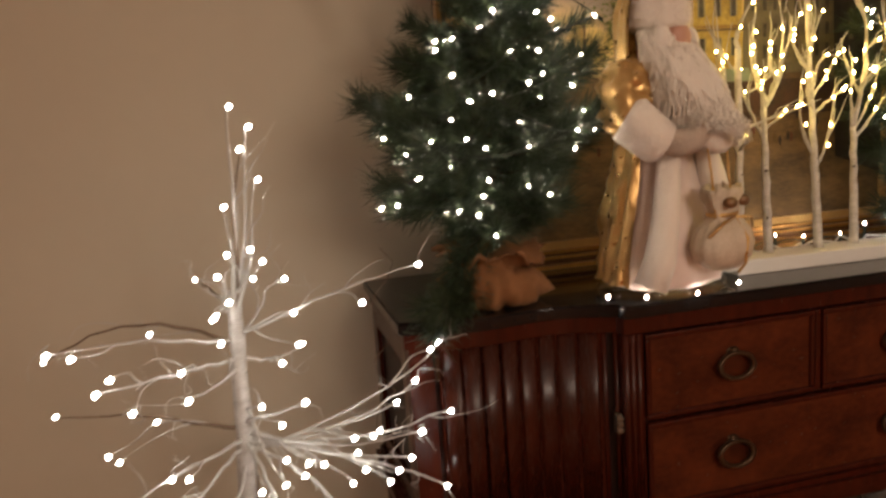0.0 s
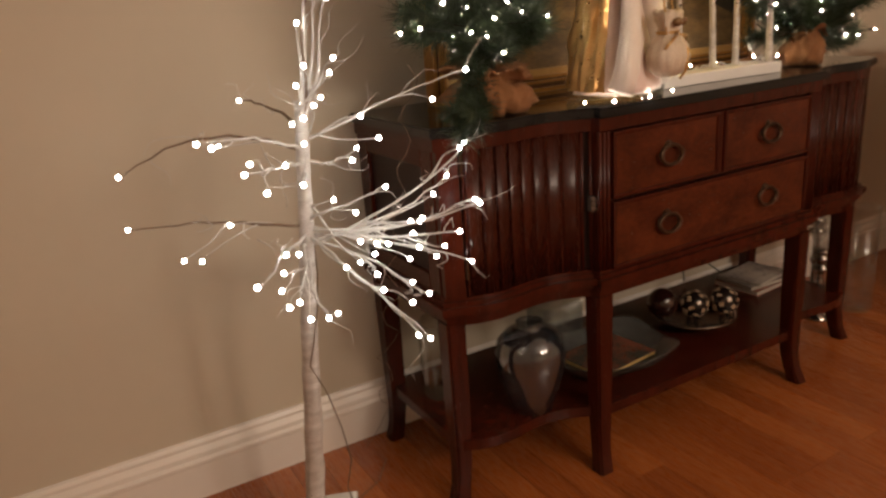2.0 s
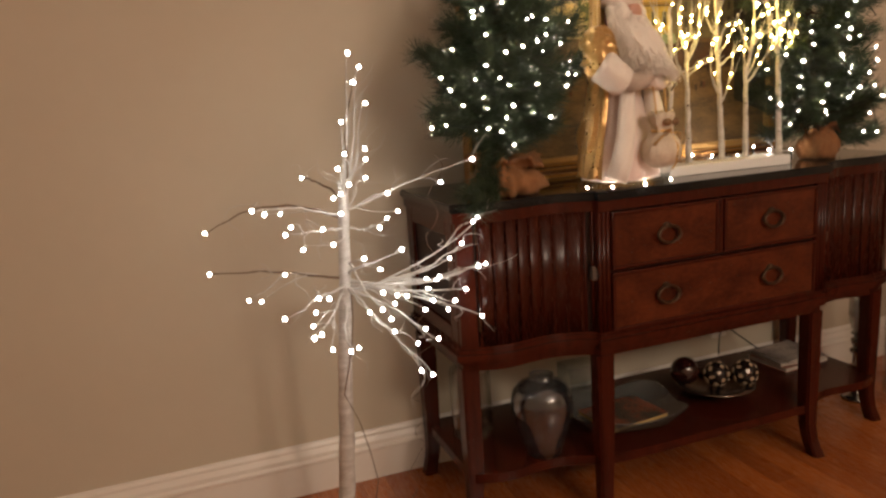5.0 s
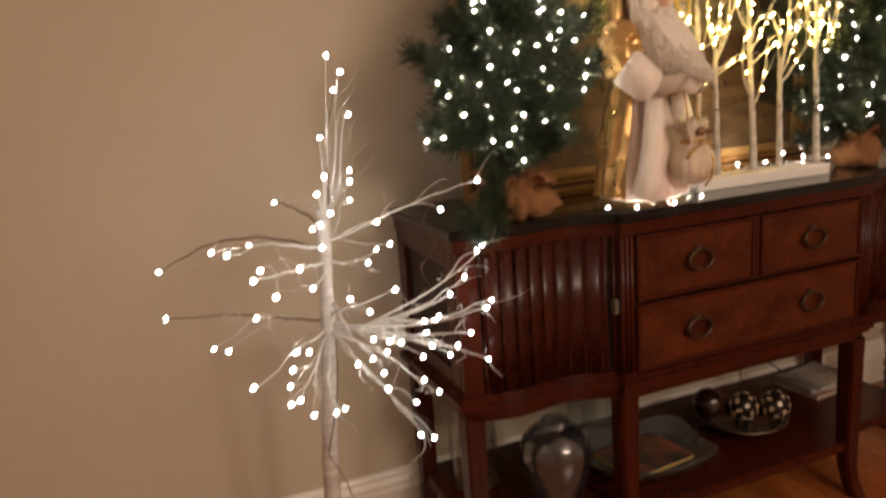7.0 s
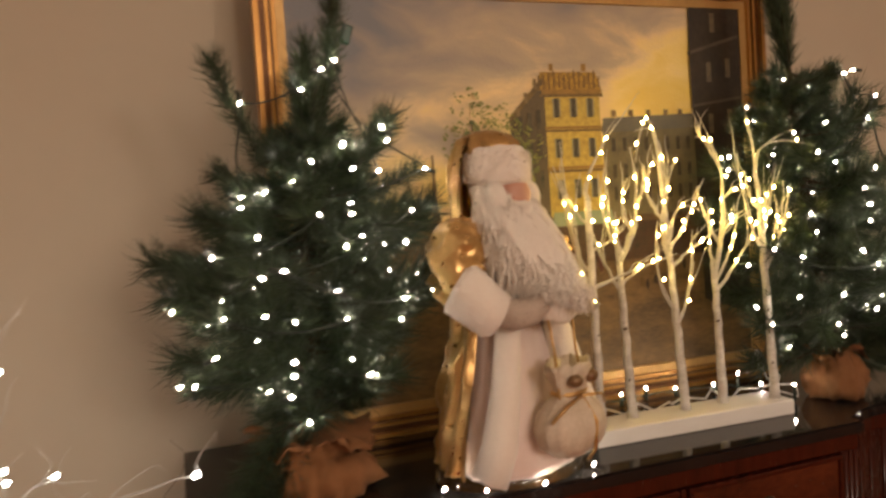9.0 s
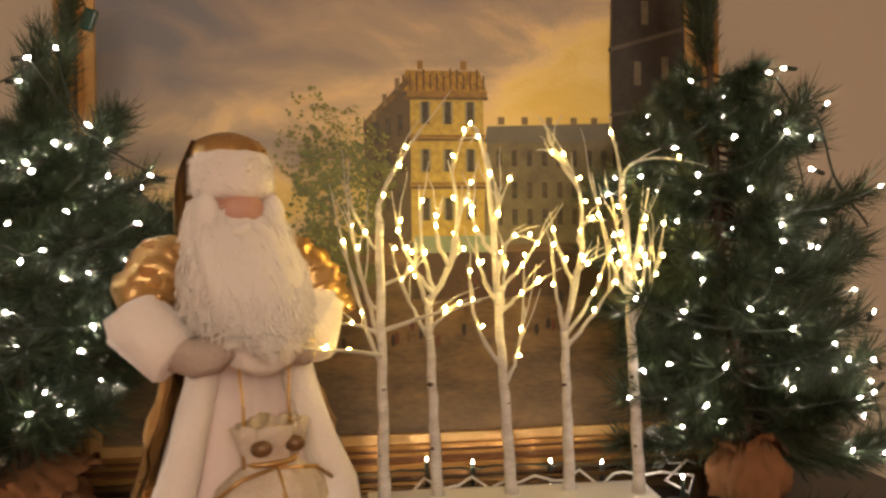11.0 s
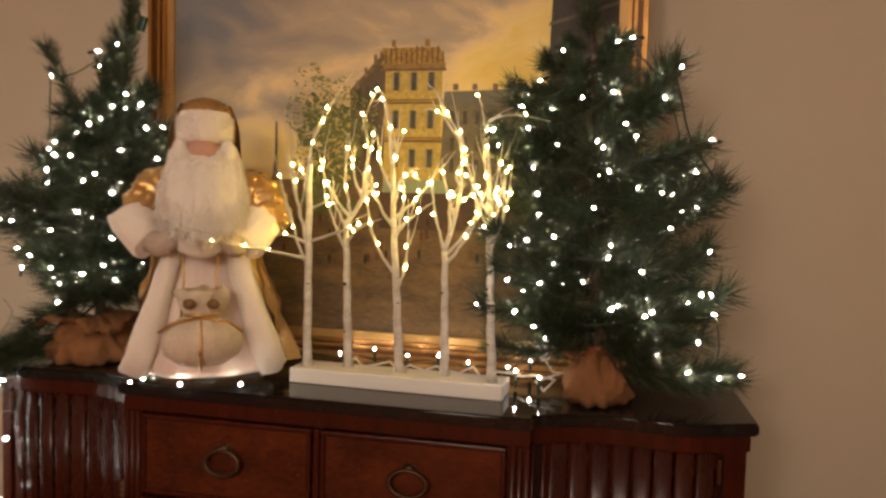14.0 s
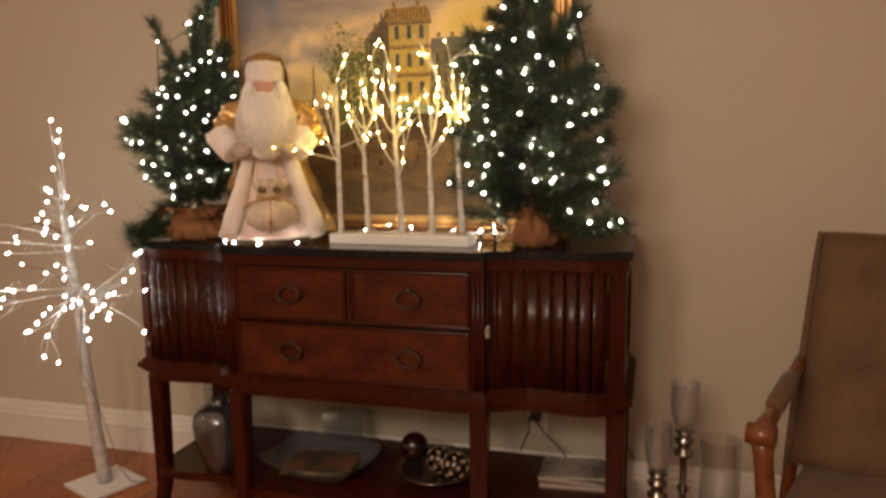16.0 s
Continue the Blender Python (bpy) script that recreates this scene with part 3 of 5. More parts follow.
    for k, (name, a, b) in enumerate((("red", (0.15, 0.045, 0.02), (0.09, 0.03, 0.02)), ("ochre", (0.18, 0.11, 0.035), (0.12, 0.07, 0.025)), ("umber", (0.03, 0.02, 0.015), (0.05, 0.03, 0.02)))):
        patch("painted_crowd_dab", oil("painted_" + name, a, b, 40), *[blob(x, z, 0.0045, 0.012, 8, 0.5) for x, z in spots[k::3]])
    return pt


painting()

# ---- lights on cords ----
def bulb_mesh(name, r, stretch, material, seg=8):
    bm = bmesh.new()
    ball(bm, (0, 0, 0), r, (1, 1, stretch), u=seg, v=6)
    me = bpy.data.meshes.new(name)
    bm.to_mesh(me)
    bm.free()
    me.materials.append(material)
    return me


ME_BALL = bulb_mesh("frosted_bulb", 0.0045, 1.0, M_BULB_COOL, 10)
ME_MINI = bulb_mesh("mini_bulb", 0.0019, 1.9, M_BULB_MINI)
ME_LED = bulb_mesh("led_bulb", 0.0017, 1.6, M_BULB_WARM)


def bulb(me, place, parent, way=None):
    ob = new("bulb", me)
    rot = Vector(way).to_track_quat("Z", "Y") if way is not None else None
    ob.matrix_basis = Matrix.LocRotScale(Vector(place), rot, None)
    ob.parent = parent
    if parent.type == "EMPTY":
        ob.matrix_parent_inverse = parent.matrix_basis.inverted()
    return ob


def arc(a, b, sag=0.0, n=7, wob=0.0, rise=0.0):
    """Points from a to b that bow down by sag, start rising by rise and wander by wob."""
    a, b = Vector(a), Vector(b)
    out = []
    ph = random.uniform(0, 6.28)
    for i in range(n):
        u = i / (n - 1)
        p = a.lerp(b, u)
        p.z += -sag * 4 * u * (1 - u) + rise * math.sin(math.pi * u)
        p.x += wob * math.sin(ph + 5 * u) * u * (1.2 - u)
        p.y += wob * math.cos(ph * 1.7 + 6 * u) * u * (1.2 - u)
        out.append(p)
    return out


# ---- the lit twig tree on the floor ----
def twig_tree():
    random.seed(11)
    tr = thing("twig_tree", (-1.105, -0.31, 0), "tall white artificial birch twig tree with lit frosted bulbs", "light tree")
    stem = [(-1.105, -0.310, 0.012), (-1.095, -0.342, 0.20), (-1.086, -0.372, 0.42), (-1.074, -0.402, 0.64), (-1.066, -0.425, 0.80), (-1.060, -0.444, 0.95), (-1.057, -0.455, 1.04)]

    def at(z):
        for p, q in zip(stem, stem[1:]):
            if z <= q[2]:
                u = (z - p[2]) / (q[2] - p[2])
                return Vector(p).lerp(Vector(q), u)
        return Vector(stem[-1])

    fine = [at(0.012 + i * (1.028 / 24)) + Vector((random.uniform(-0.0012, 0.0012), random.uniform(-0.0012, 0.0012), 0)) for i in range(25)]
    trunk = part("trunk", tube(bmesh.new(), fine, [(0.0245 - 0.0120 * i / 24) * (1 + 0.05 * math.sin(i * 2.1)) for i in range(25)], 14), M_WHITEBARK, tr, "white papery birch-bark trunk")
    for i in range(26):
        z = random.uniform(0.05, 0.98)
        c = at(z)
        a = random.uniform(-3.0, 0.2)
        r = 0.0215 - 0.0125 * z
        bm = ball(bmesh.new(), c + Vector((r * math.cos(a), r * math.sin(a), 0)) * 0.96, 0.004, (random.uniform(0.8, 1.8), random.uniform(0.5, 0.9), random.uniform(0.25, 0.6)), u=8, v=5)
        part("bark_scar", bm, M_KNOT, trunk)
    rot = Matrix.Rotation(radians(-22), 4, "Z")
    bm = boxed(-0.105, 0.105, -0.105, 0.105, 0.001, 0.012, bev=0.003)
    bm.transform(Matrix.Translation((-1.105, -0.31, 0)) @ rot)
    part("base_plate", bm, M_WHITEPAINT, tr, "square white metal base plate")
    # crown wires
    random.seed(23)
    top = Vector(stem[-1])
    for end, kink in (((-1.029, -0.505, 1.338), 0.010), ((-1.003, -0.500, 1.306), -0.012), ((-1.020, -0.495, 1.272), 0.014), ((-0.997, -0.505, 1.223), -0.014), ((-1.054, -0.485, 1.183), 0.008)):
        pts = arc(top - Vector((0, 0, 0.05)), end, 0, 13, 1.6 * kink)
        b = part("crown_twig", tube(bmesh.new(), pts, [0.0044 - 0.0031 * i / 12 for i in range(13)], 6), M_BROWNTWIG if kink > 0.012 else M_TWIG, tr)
        bulb(ME_BALL, end, b)
        tube_end = Vector(end) + Vector((random.uniform(-0.03, 0.07), random.uniform(-0.03, 0.03), random.uniform(-0.03, 0.02)))
        part("tendril", tube(bmesh.new(), arc(pts[8], tube_end, 0, 6, 0.02), [0.0011, 0.001, 0.0009, 0.0008, 0.0006, 0.0004], 5), M_TWIG, b)

    def limb(z0, bow, dark, *ends):
        """A limb from the trunk at z0 to the first end, with twigs to the other ends; bow lifts its middle."""
        a, e = at(z0), Vector(ends[0])
        pts = arc(a, e, -bow, 12, 0.022)
        pts = [p + Vector((random.uniform(-1, 1), random.uniform(-1, 1), random.uniform(-1, 1))) * (0.0028 if 0 < i < 11 else 0) for i, p in enumerate(pts)]
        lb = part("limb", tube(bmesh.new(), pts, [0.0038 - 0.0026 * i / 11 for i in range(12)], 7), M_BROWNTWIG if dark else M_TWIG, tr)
        bulb(ME_BALL, e, lb)
        for q in ends[1:]:
            q = Vector(q)
            i = min(range(1, 11), key=lambda i: (pts[i] - q).length + 0.35 * (pts[i] - a).length)
            i = max(1, i - 2)
            way = arc(pts[i], q, random.uniform(-0.012, 0.012), 9, 0.014)
            part("twig", tube(bmesh.new(), way, [0.0020 - 0.0012 * j / 8 for j in range(9)], 6), M_TWIG, lb)
            bulb(ME_BALL, q, lb)
        for k in range(3 + (len(ends) > 2)):
            p = pts[random.randint(4, 11)]
            d = (e - a).normalized() * random.uniform(0.01, 0.08) + Vector((random.uniform(-1, 1), random.uniform(-1, 1), random.uniform(-1.1, 0.9))) * 0.055
            part("tendril", tube(bmesh.new(), arc(p, p + d, random.uniform(-0.025, 0.025), 9, 0.03), [0.0012 - 0.0008 * j / 8 for j in range(9)], 5), M_TWIG, lb)

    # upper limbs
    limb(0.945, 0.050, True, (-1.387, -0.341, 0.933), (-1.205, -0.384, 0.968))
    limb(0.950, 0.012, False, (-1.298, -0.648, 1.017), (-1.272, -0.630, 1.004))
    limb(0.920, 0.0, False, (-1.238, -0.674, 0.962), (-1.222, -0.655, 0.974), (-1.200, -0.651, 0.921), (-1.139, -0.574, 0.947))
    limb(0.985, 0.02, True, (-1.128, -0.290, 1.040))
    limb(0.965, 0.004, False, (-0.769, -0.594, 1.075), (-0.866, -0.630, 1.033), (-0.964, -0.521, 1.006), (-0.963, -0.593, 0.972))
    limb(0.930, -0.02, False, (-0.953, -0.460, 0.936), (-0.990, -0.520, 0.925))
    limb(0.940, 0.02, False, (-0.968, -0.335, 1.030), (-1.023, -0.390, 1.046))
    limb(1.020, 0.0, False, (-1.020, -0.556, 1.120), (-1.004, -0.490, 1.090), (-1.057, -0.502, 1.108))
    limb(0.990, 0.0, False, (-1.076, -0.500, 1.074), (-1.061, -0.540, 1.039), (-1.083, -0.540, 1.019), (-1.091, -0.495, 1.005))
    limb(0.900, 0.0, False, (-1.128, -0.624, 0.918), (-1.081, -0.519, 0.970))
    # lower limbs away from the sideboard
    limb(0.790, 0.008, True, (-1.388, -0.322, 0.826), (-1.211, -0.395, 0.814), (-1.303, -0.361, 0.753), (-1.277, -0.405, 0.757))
    limb(0.770, 0.0, False, (-1.271, -0.775, 0.810), (-1.168, -0.600, 0.794), (-1.145, -0.600, 0.790))
    limb(0.750, 0.01, False, (-1.188, -0.706, 0.742), (-1.190, -0.616, 0.736), (-1.180, -0.610, 0.765), (-1.203, -0.695, 0.733), (-1.160, -0.665, 0.690))
    limb(0.730, -0.02, False, (-1.105, -0.600, 0.655), (-1.088, -0.605, 0.662))
    limb(0.770, 0.02, False, (-0.962, -0.680, 0.607), (-0.928, -0.662, 0.584), (-0.960, -0.664, 0.668), (-1.010, -0.650, 0.702))
    limb(0.760, 0.015, False, (-0.880, -0.580, 0.640), (-1.008, -0.623, 0.725), (-1.043, -0.560, 0.730), (-0.905, -0.560, 0.665))
    # the fan of limbs that reaches past the sideboard's corner
    limb(0.745, -0.03, False, (-0.725, -0.500, 0.918), (-0.739, -0.502, 0.908), (-0.887, -0.540, 0.786))
    limb(0.755, -0.022, False, (-0.768, -0.490, 0.852), (-0.839, -0.500, 0.776))
    limb(0.760, -0.018, False, (-0.804, -0.490, 0.818), (-0.852, -0.510, 0.772), (-0.884, -0.540, 0.760))
    limb(0.765, -0.02, False, (-0.712, -0.507, 0.793), (-0.873, -0.540, 0.728))
    limb(0.780, -0.02, False, (-0.797, -0.663, 0.830), (-0.941, -0.540, 0.750), (-0.966, -0.540, 0.756))
    limb(0.770, -0.006, False, (-0.803, -0.590, 0.758), (-0.819, -0.550, 0.721), (-1.000, -0.540, 0.768))
    limb(0.790, 0.004, False, (-0.728, -0.505, 0.655), (-0.834, -0.540, 0.699), (-0.896, -0.540, 0.708), (-0.973, -0.540, 0.736))
    limb(0.800, 0.0, False, (-0.963, -0.601, 0.882), (-1.001, -0.535, 0.826))
    limb(0.840, 0.0, False, (-1.005, -0.540, 0.726), (-1.030, -0.500, 0.850))
    # supply wire winding down the trunk
    pts = [at(z) + Vector((0.019 * math.cos(9 * z), 0.019 * math.sin(9 * z) - 0.004, 0)) for z in (0.75, 0.68, 0.61, 0.54, 0.47)] + [Vector(p) for p in ((-1.055, -0.385, 0.38), (-1.03, -0.375, 0.28), (-1.012, -0.36, 0.18), (-1.02, -0.33, 0.09), (-1.00, -0.30, 0.02), (-0.96, -0.27, 0.006), (-0.90, -0.24, 0.006), (-0.84, -0.16, 0.006))]
    part("supply_wire", tube(bmesh.new(), pts, 0.0014, 6), M_BROWNTWIG, tr)
    return tr


twig_tree()

w = thing("hanging_wire", (-0.80, -0.30, 0.0), "thin brown wire hanging beside the sideboard down to the floor", "wire")
random.seed(5)
part("wire", tube(bmesh.new(), [(-0.80 + 0.022 * math.sin(1.3 * i) + 0.006 * math.sin(3.1 * i), -0.43 + 0.010 * i + 0.012 * math.cos(1.1 * i), 1.08 - 0.0277 * i) for i in range(39)] + [(-0.83, -0.05, 0.012), (-0.86, -0.07, 0.004)], 0.0008, 6), M_BROWNTWIG, w)


# ---- the small pines ----
def pine(place, tip, reach, seed, shape, front=1.0, boughs=120, sack=0.085, skew=(), full=0.62, reachup=0.57, low=0.13):
    """shape: (share of the height, share of the reach) pairs; full: the share of the boughs' heights that is dense."""
    random.seed(seed)
    rng = np.random.RandomState(seed)
    base, tip = Vector(place), Vector(tip)
    pn = thing("pine_tree", place, "small bushy artificial pine in a burlap-wrapped base", "christmas tree", "pair of small pines")
    spine = [base.lerp(tip, i / 10) + Vector((0.008 * math.sin(i), 0.006 * math.cos(1.7 * i), 0)) for i in range(11)]
    part("trunk", tube(bmesh.new(), spine, [0.013 - 0.010 * i / 10 for i in range(11)], 8), M_PINEBARK, pn)
    tips = []
    for i in range(boughs):
        u = low + reachup * (i / (boughs - 1)) ** 1.12
        a = i * 2.399 + random.uniform(-0.35, 0.35)
        k = min(9, int(u * 10))
        p = spine[k].lerp(spine[k + 1], u * 10 - k)
        w = float(np.interp(u, [s[0] for s in shape], [s[1] for s in shape]))
        r = reach * w * (random.uniform(0.60, 1.14) if i % 3 else random.uniform(0.35, 0.6))
        dx, dy = math.cos(a), math.sin(a)
        dy *= 0.55 if dy > 0 else front
        lift = random.uniform(-0.35, 0.45) + 1.2 * max(0, u - full)
        e = p + Vector((dx * r, dy * r, r * lift * 0.5))
        e.y = min(e.y, -0.21)
        tips.append((p, e, u))
    for s in skew:
        tips.append((spine[int(s[3] * 10)], Vector(s[:3]), s[3]))
    for i in range(3):
        tips.append((spine[8], tip + Vector((0.012 * i - 0.012, 0, 0.03 * i)), 0.95))
    seats = []
    for p, e, u in tips:
        pts = arc(p, e, (0.10 if e.z > TOP else -0.20) * (e - p).length, 8, 0.012)
        seg = np.array([tuple(q) for q in pts])
        n = int(260 + 1500 * (e - p).length)
        t = 0.12 + 0.88 * rng.rand(n) ** 0.62
        f = t * 7
        i0 = np.minimum(6, f.astype(int))
        o = seg[i0] + (seg[i0 + 1] - seg[i0]) * (f - i0)[:, None]
        d = seg[i0 + 1] - seg[i0]
        d /= np.linalg.norm(d, axis=1)[:, None]
        rnd = rng.randn(n, 3)
        rad = rnd - d * (rnd * d).sum(1)[:, None]
        rad /= np.linalg.norm(rad, axis=1)[:, None]
        way = d * rng.uniform(0.25, 1.15, (n, 1)) + rad * rng.uniform(0.35, 1.05, (n, 1)) + np.array((0, 0, 0.10))
        way /= np.linalg.norm(way, axis=1)[:, None]
        ln = rng.uniform(0.030, 0.070, (n, 1)) * (0.72 if u > 0.68 else 1)
        side = np.cross(way, rng.randn(n, 3))
        side /= np.linalg.norm(side, axis=1)[:, None]
        w2 = 0.00075
        bend = rad * ln * 0.10 + np.array((0, 0, -0.003))
        A, B = o - side * w2, o + side * w2
        C, D = o + way * ln * 0.6 - side * w2 * 0.8 + bend * 0.3, o + way * ln * 0.6 + side * w2 * 0.8 + bend * 0.3
        E = o + way * ln - bend * 0.4
        for q in (A, B, C, D, E):
            q[:, 1] = np.minimum(q[:, 1], -0.185)
            q[:, 2] = np.where(q[:, 1] > -0.475, np.maximum(q[:, 2], TOP + 0.004), q[:, 2])
        verts = np.stack([A, B, C, D, E], 1).reshape(-1, 3)
        faces = []
        for k in range(n):
            j = 5 * k
            faces += [(j, j + 1, j + 3, j + 2), (j + 2, j + 3, j + 4)]
        me = bpy.data.meshes.new("bough")
        me.from_pydata(verts.tolist(), [], faces)
        me.materials.append(M_NEEDLE)
        ob = new("bough", me)
        ob.parent, ob.matrix_parent_inverse = pn, pn.matrix_basis.inverted()
        part("stem", tube(bmesh.new(), pts, [0.0032 - 0.0018 * j / 7 for j in range(8)], 5), M_PINEBARK, ob)
        if u < 0.97 and e.z > 1.0:
            seats.append((pts[random.choice((5, 6, 7, 7))] + (e - p).normalized() * 0.006 + Vector((random.uniform(-0.012, 0.012), random.uniform(-0.045, -0.012), random.uniform(-0.006, 0.020))), u))
    # gathered burlap
    def fold(a, z):
        v = Vector((2.2 * math.cos(a), 2.2 * math.sin(a), 26 * z + seed))
        return 1 + (0.22 if sack > 0.08 else 0.42) * noise.noise(v) + 0.26 * noise.noise(v * 2.4) + 0.08 * noise.noise(v * 6) + 0.05 * math.sin(13 * a + 40 * z)

    bm = lathe(bmesh.new(), [(0.03, 0.003), (sack * 0.92, 0.003), (sack * 1.05, 0.018), (sack * 1.06, 0.036), (sack * 0.96, 0.054), (sack * 0.80, 0.068), (sack * 0.62, 0.076), (sack * 0.66, 0.084), (sack * 0.95, 0.096), (sack * 1.10, 0.092), (sack * 1.06, 0.098), (sack * 0.60, 0.094), (0.012, 0.086)],
               (base.x, base.y, base.z), 64, wob=fold, close=True)
    for v in bm.verts:
        if v.co.z > base.z + 0.07:
            v.co.z += (0.030 if sack > 0.08 else 0.050) * noise.noise(v.co * 17) + 0.02 * noise.noise(v.co * 45)
    part("burlap_wrap", bm, M_BURLAP, pn, "brown crumpled burlap wrap")
    return pn, seats


def string_lights(name, seats, count, seed, label):
    """Mini bulbs on a dark cord that winds through the boughs."""
    random.seed(seed)
    seats = sorted(seats, key=lambda s: s[1] + random.uniform(-0.04, 0.04))
    step = max(1, len(seats) // count)
    chosen = [s[0] for s in seats][:count * step:step]
    extra = [s[0] + Vector((random.uniform(-0.02, 0.02), random.uniform(-0.03, 0.0), random.uniform(-0.02, 0.02))) for s in seats[1::4]]
    th = thing(name, chosen[0], label, "string lights")
    cord = bmesh.new()
    for a, b in zip(chosen, chosen[1:]):
        if (a - b).length < 0.34:
            tube(cord, arc(a, b, 0.02, 7, 0.02), 0.0015, 5)
    tagged(part("cord", cord, M_CORD, th), kind="stuff")
    for p in chosen + extra:
        p.y = min(p.y, -0.20)
        w = Vector((random.uniform(-1, 1), random.uniform(-1, 0.3), random.uniform(-0.6, 1.0)))
        b = bulb(ME_MINI, p, th, w)
        wn = w.normalized()
        sk = tube(bmesh.new(), [p - wn * 0.020, p - wn * 0.005], [0.0032, 0.0036], 6)
        part("socket", sk, M_CORD, th)
    return th


_, seats_l = pine((-0.585, -0.385, TOP), (-0.560, -0.37, 1.62), 0.245, 3, ((0.15, 0.25), (0.25, 0.42), (0.36, 0.86), (0.50, 1.0), (0.65, 0.80), (0.76, 0.55), (0.84, 0.33), (0.92, 0.15)), 0.85, 116, sack=0.092,
                  skew=((-0.700, -0.40, 1.645, 0.7), (-0.425, -0.42, 1.555, 0.7), (-0.43, -0.41, 1.535, 0.7), (-0.55, -0.40, 1.60, 0.7), (-0.390, -0.42, 1.465, 0.7), (-0.72, -0.545, 0.985, 0.1), (-0.75, -0.50, 0.98, 0.1), (-0.735, -0.505, 0.930, 0.2), (-0.715, -0.515, 0.950, 0.2), (-0.700, -0.500, 0.985, 0.2), (-0.495, -0.38, 1.765, 0.7), (-0.50, -0.38, 1.755, 0.8), (-0.44, -0.43, 1.545, 0.7)), reachup=0.64, low=0.22, full=0.78)
_, seats_r = pine((0.520, -0.400, TOP), (0.470, -0.34, 1.80), 0.226, 8, ((0.1, 0.8), (0.2, 0.95), (0.5, 0.95), (0.7, 0.70), (0.80, 0.42), (0.9, 0.2)), 0.75, 116, sack=0.056,
                  skew=((0.77, -0.38, 1.015, 0.1), (0.76, -0.40, 1.02, 0.1), (0.74, -0.42, 1.03, 0.12), (0.74, -0.36, 1.36, 0.4), (0.73, -0.34, 1.38, 0.4), (0.65, -0.37, 1.60, 0.6), (0.63, -0.30, 1.61, 0.6), (0.75, -0.38, 1.17, 0.2), (0.47, -0.33, 1.87, 0.9), (0.455, -0.34, 1.85, 0.9), (0.48, -0.33, 1.80, 0.8)), full=0.7, reachup=0.68)
string_lights("string_lights", seats_l, 56, 31, "clear mini lights on green cord wound through the pine")
strand = string_lights("string_lights", seats_r, 56, 32, "clear mini lights on green cord wound through the pine")
for a, b in (((0.640, -0.405, 1.560), (0.705, -0.430, 1.385)), ((0.560, -0.420, 1.620), (0.640, -0.405, 1.560)), ((0.345, -0.420, 1.520), (0.460, -0.430, 1.560))):
    part("cord_loop", tube(bmesh.new(), arc(a, b, 0.018, 11, 0.014), 0.0021, 6), M_CORD, strand)


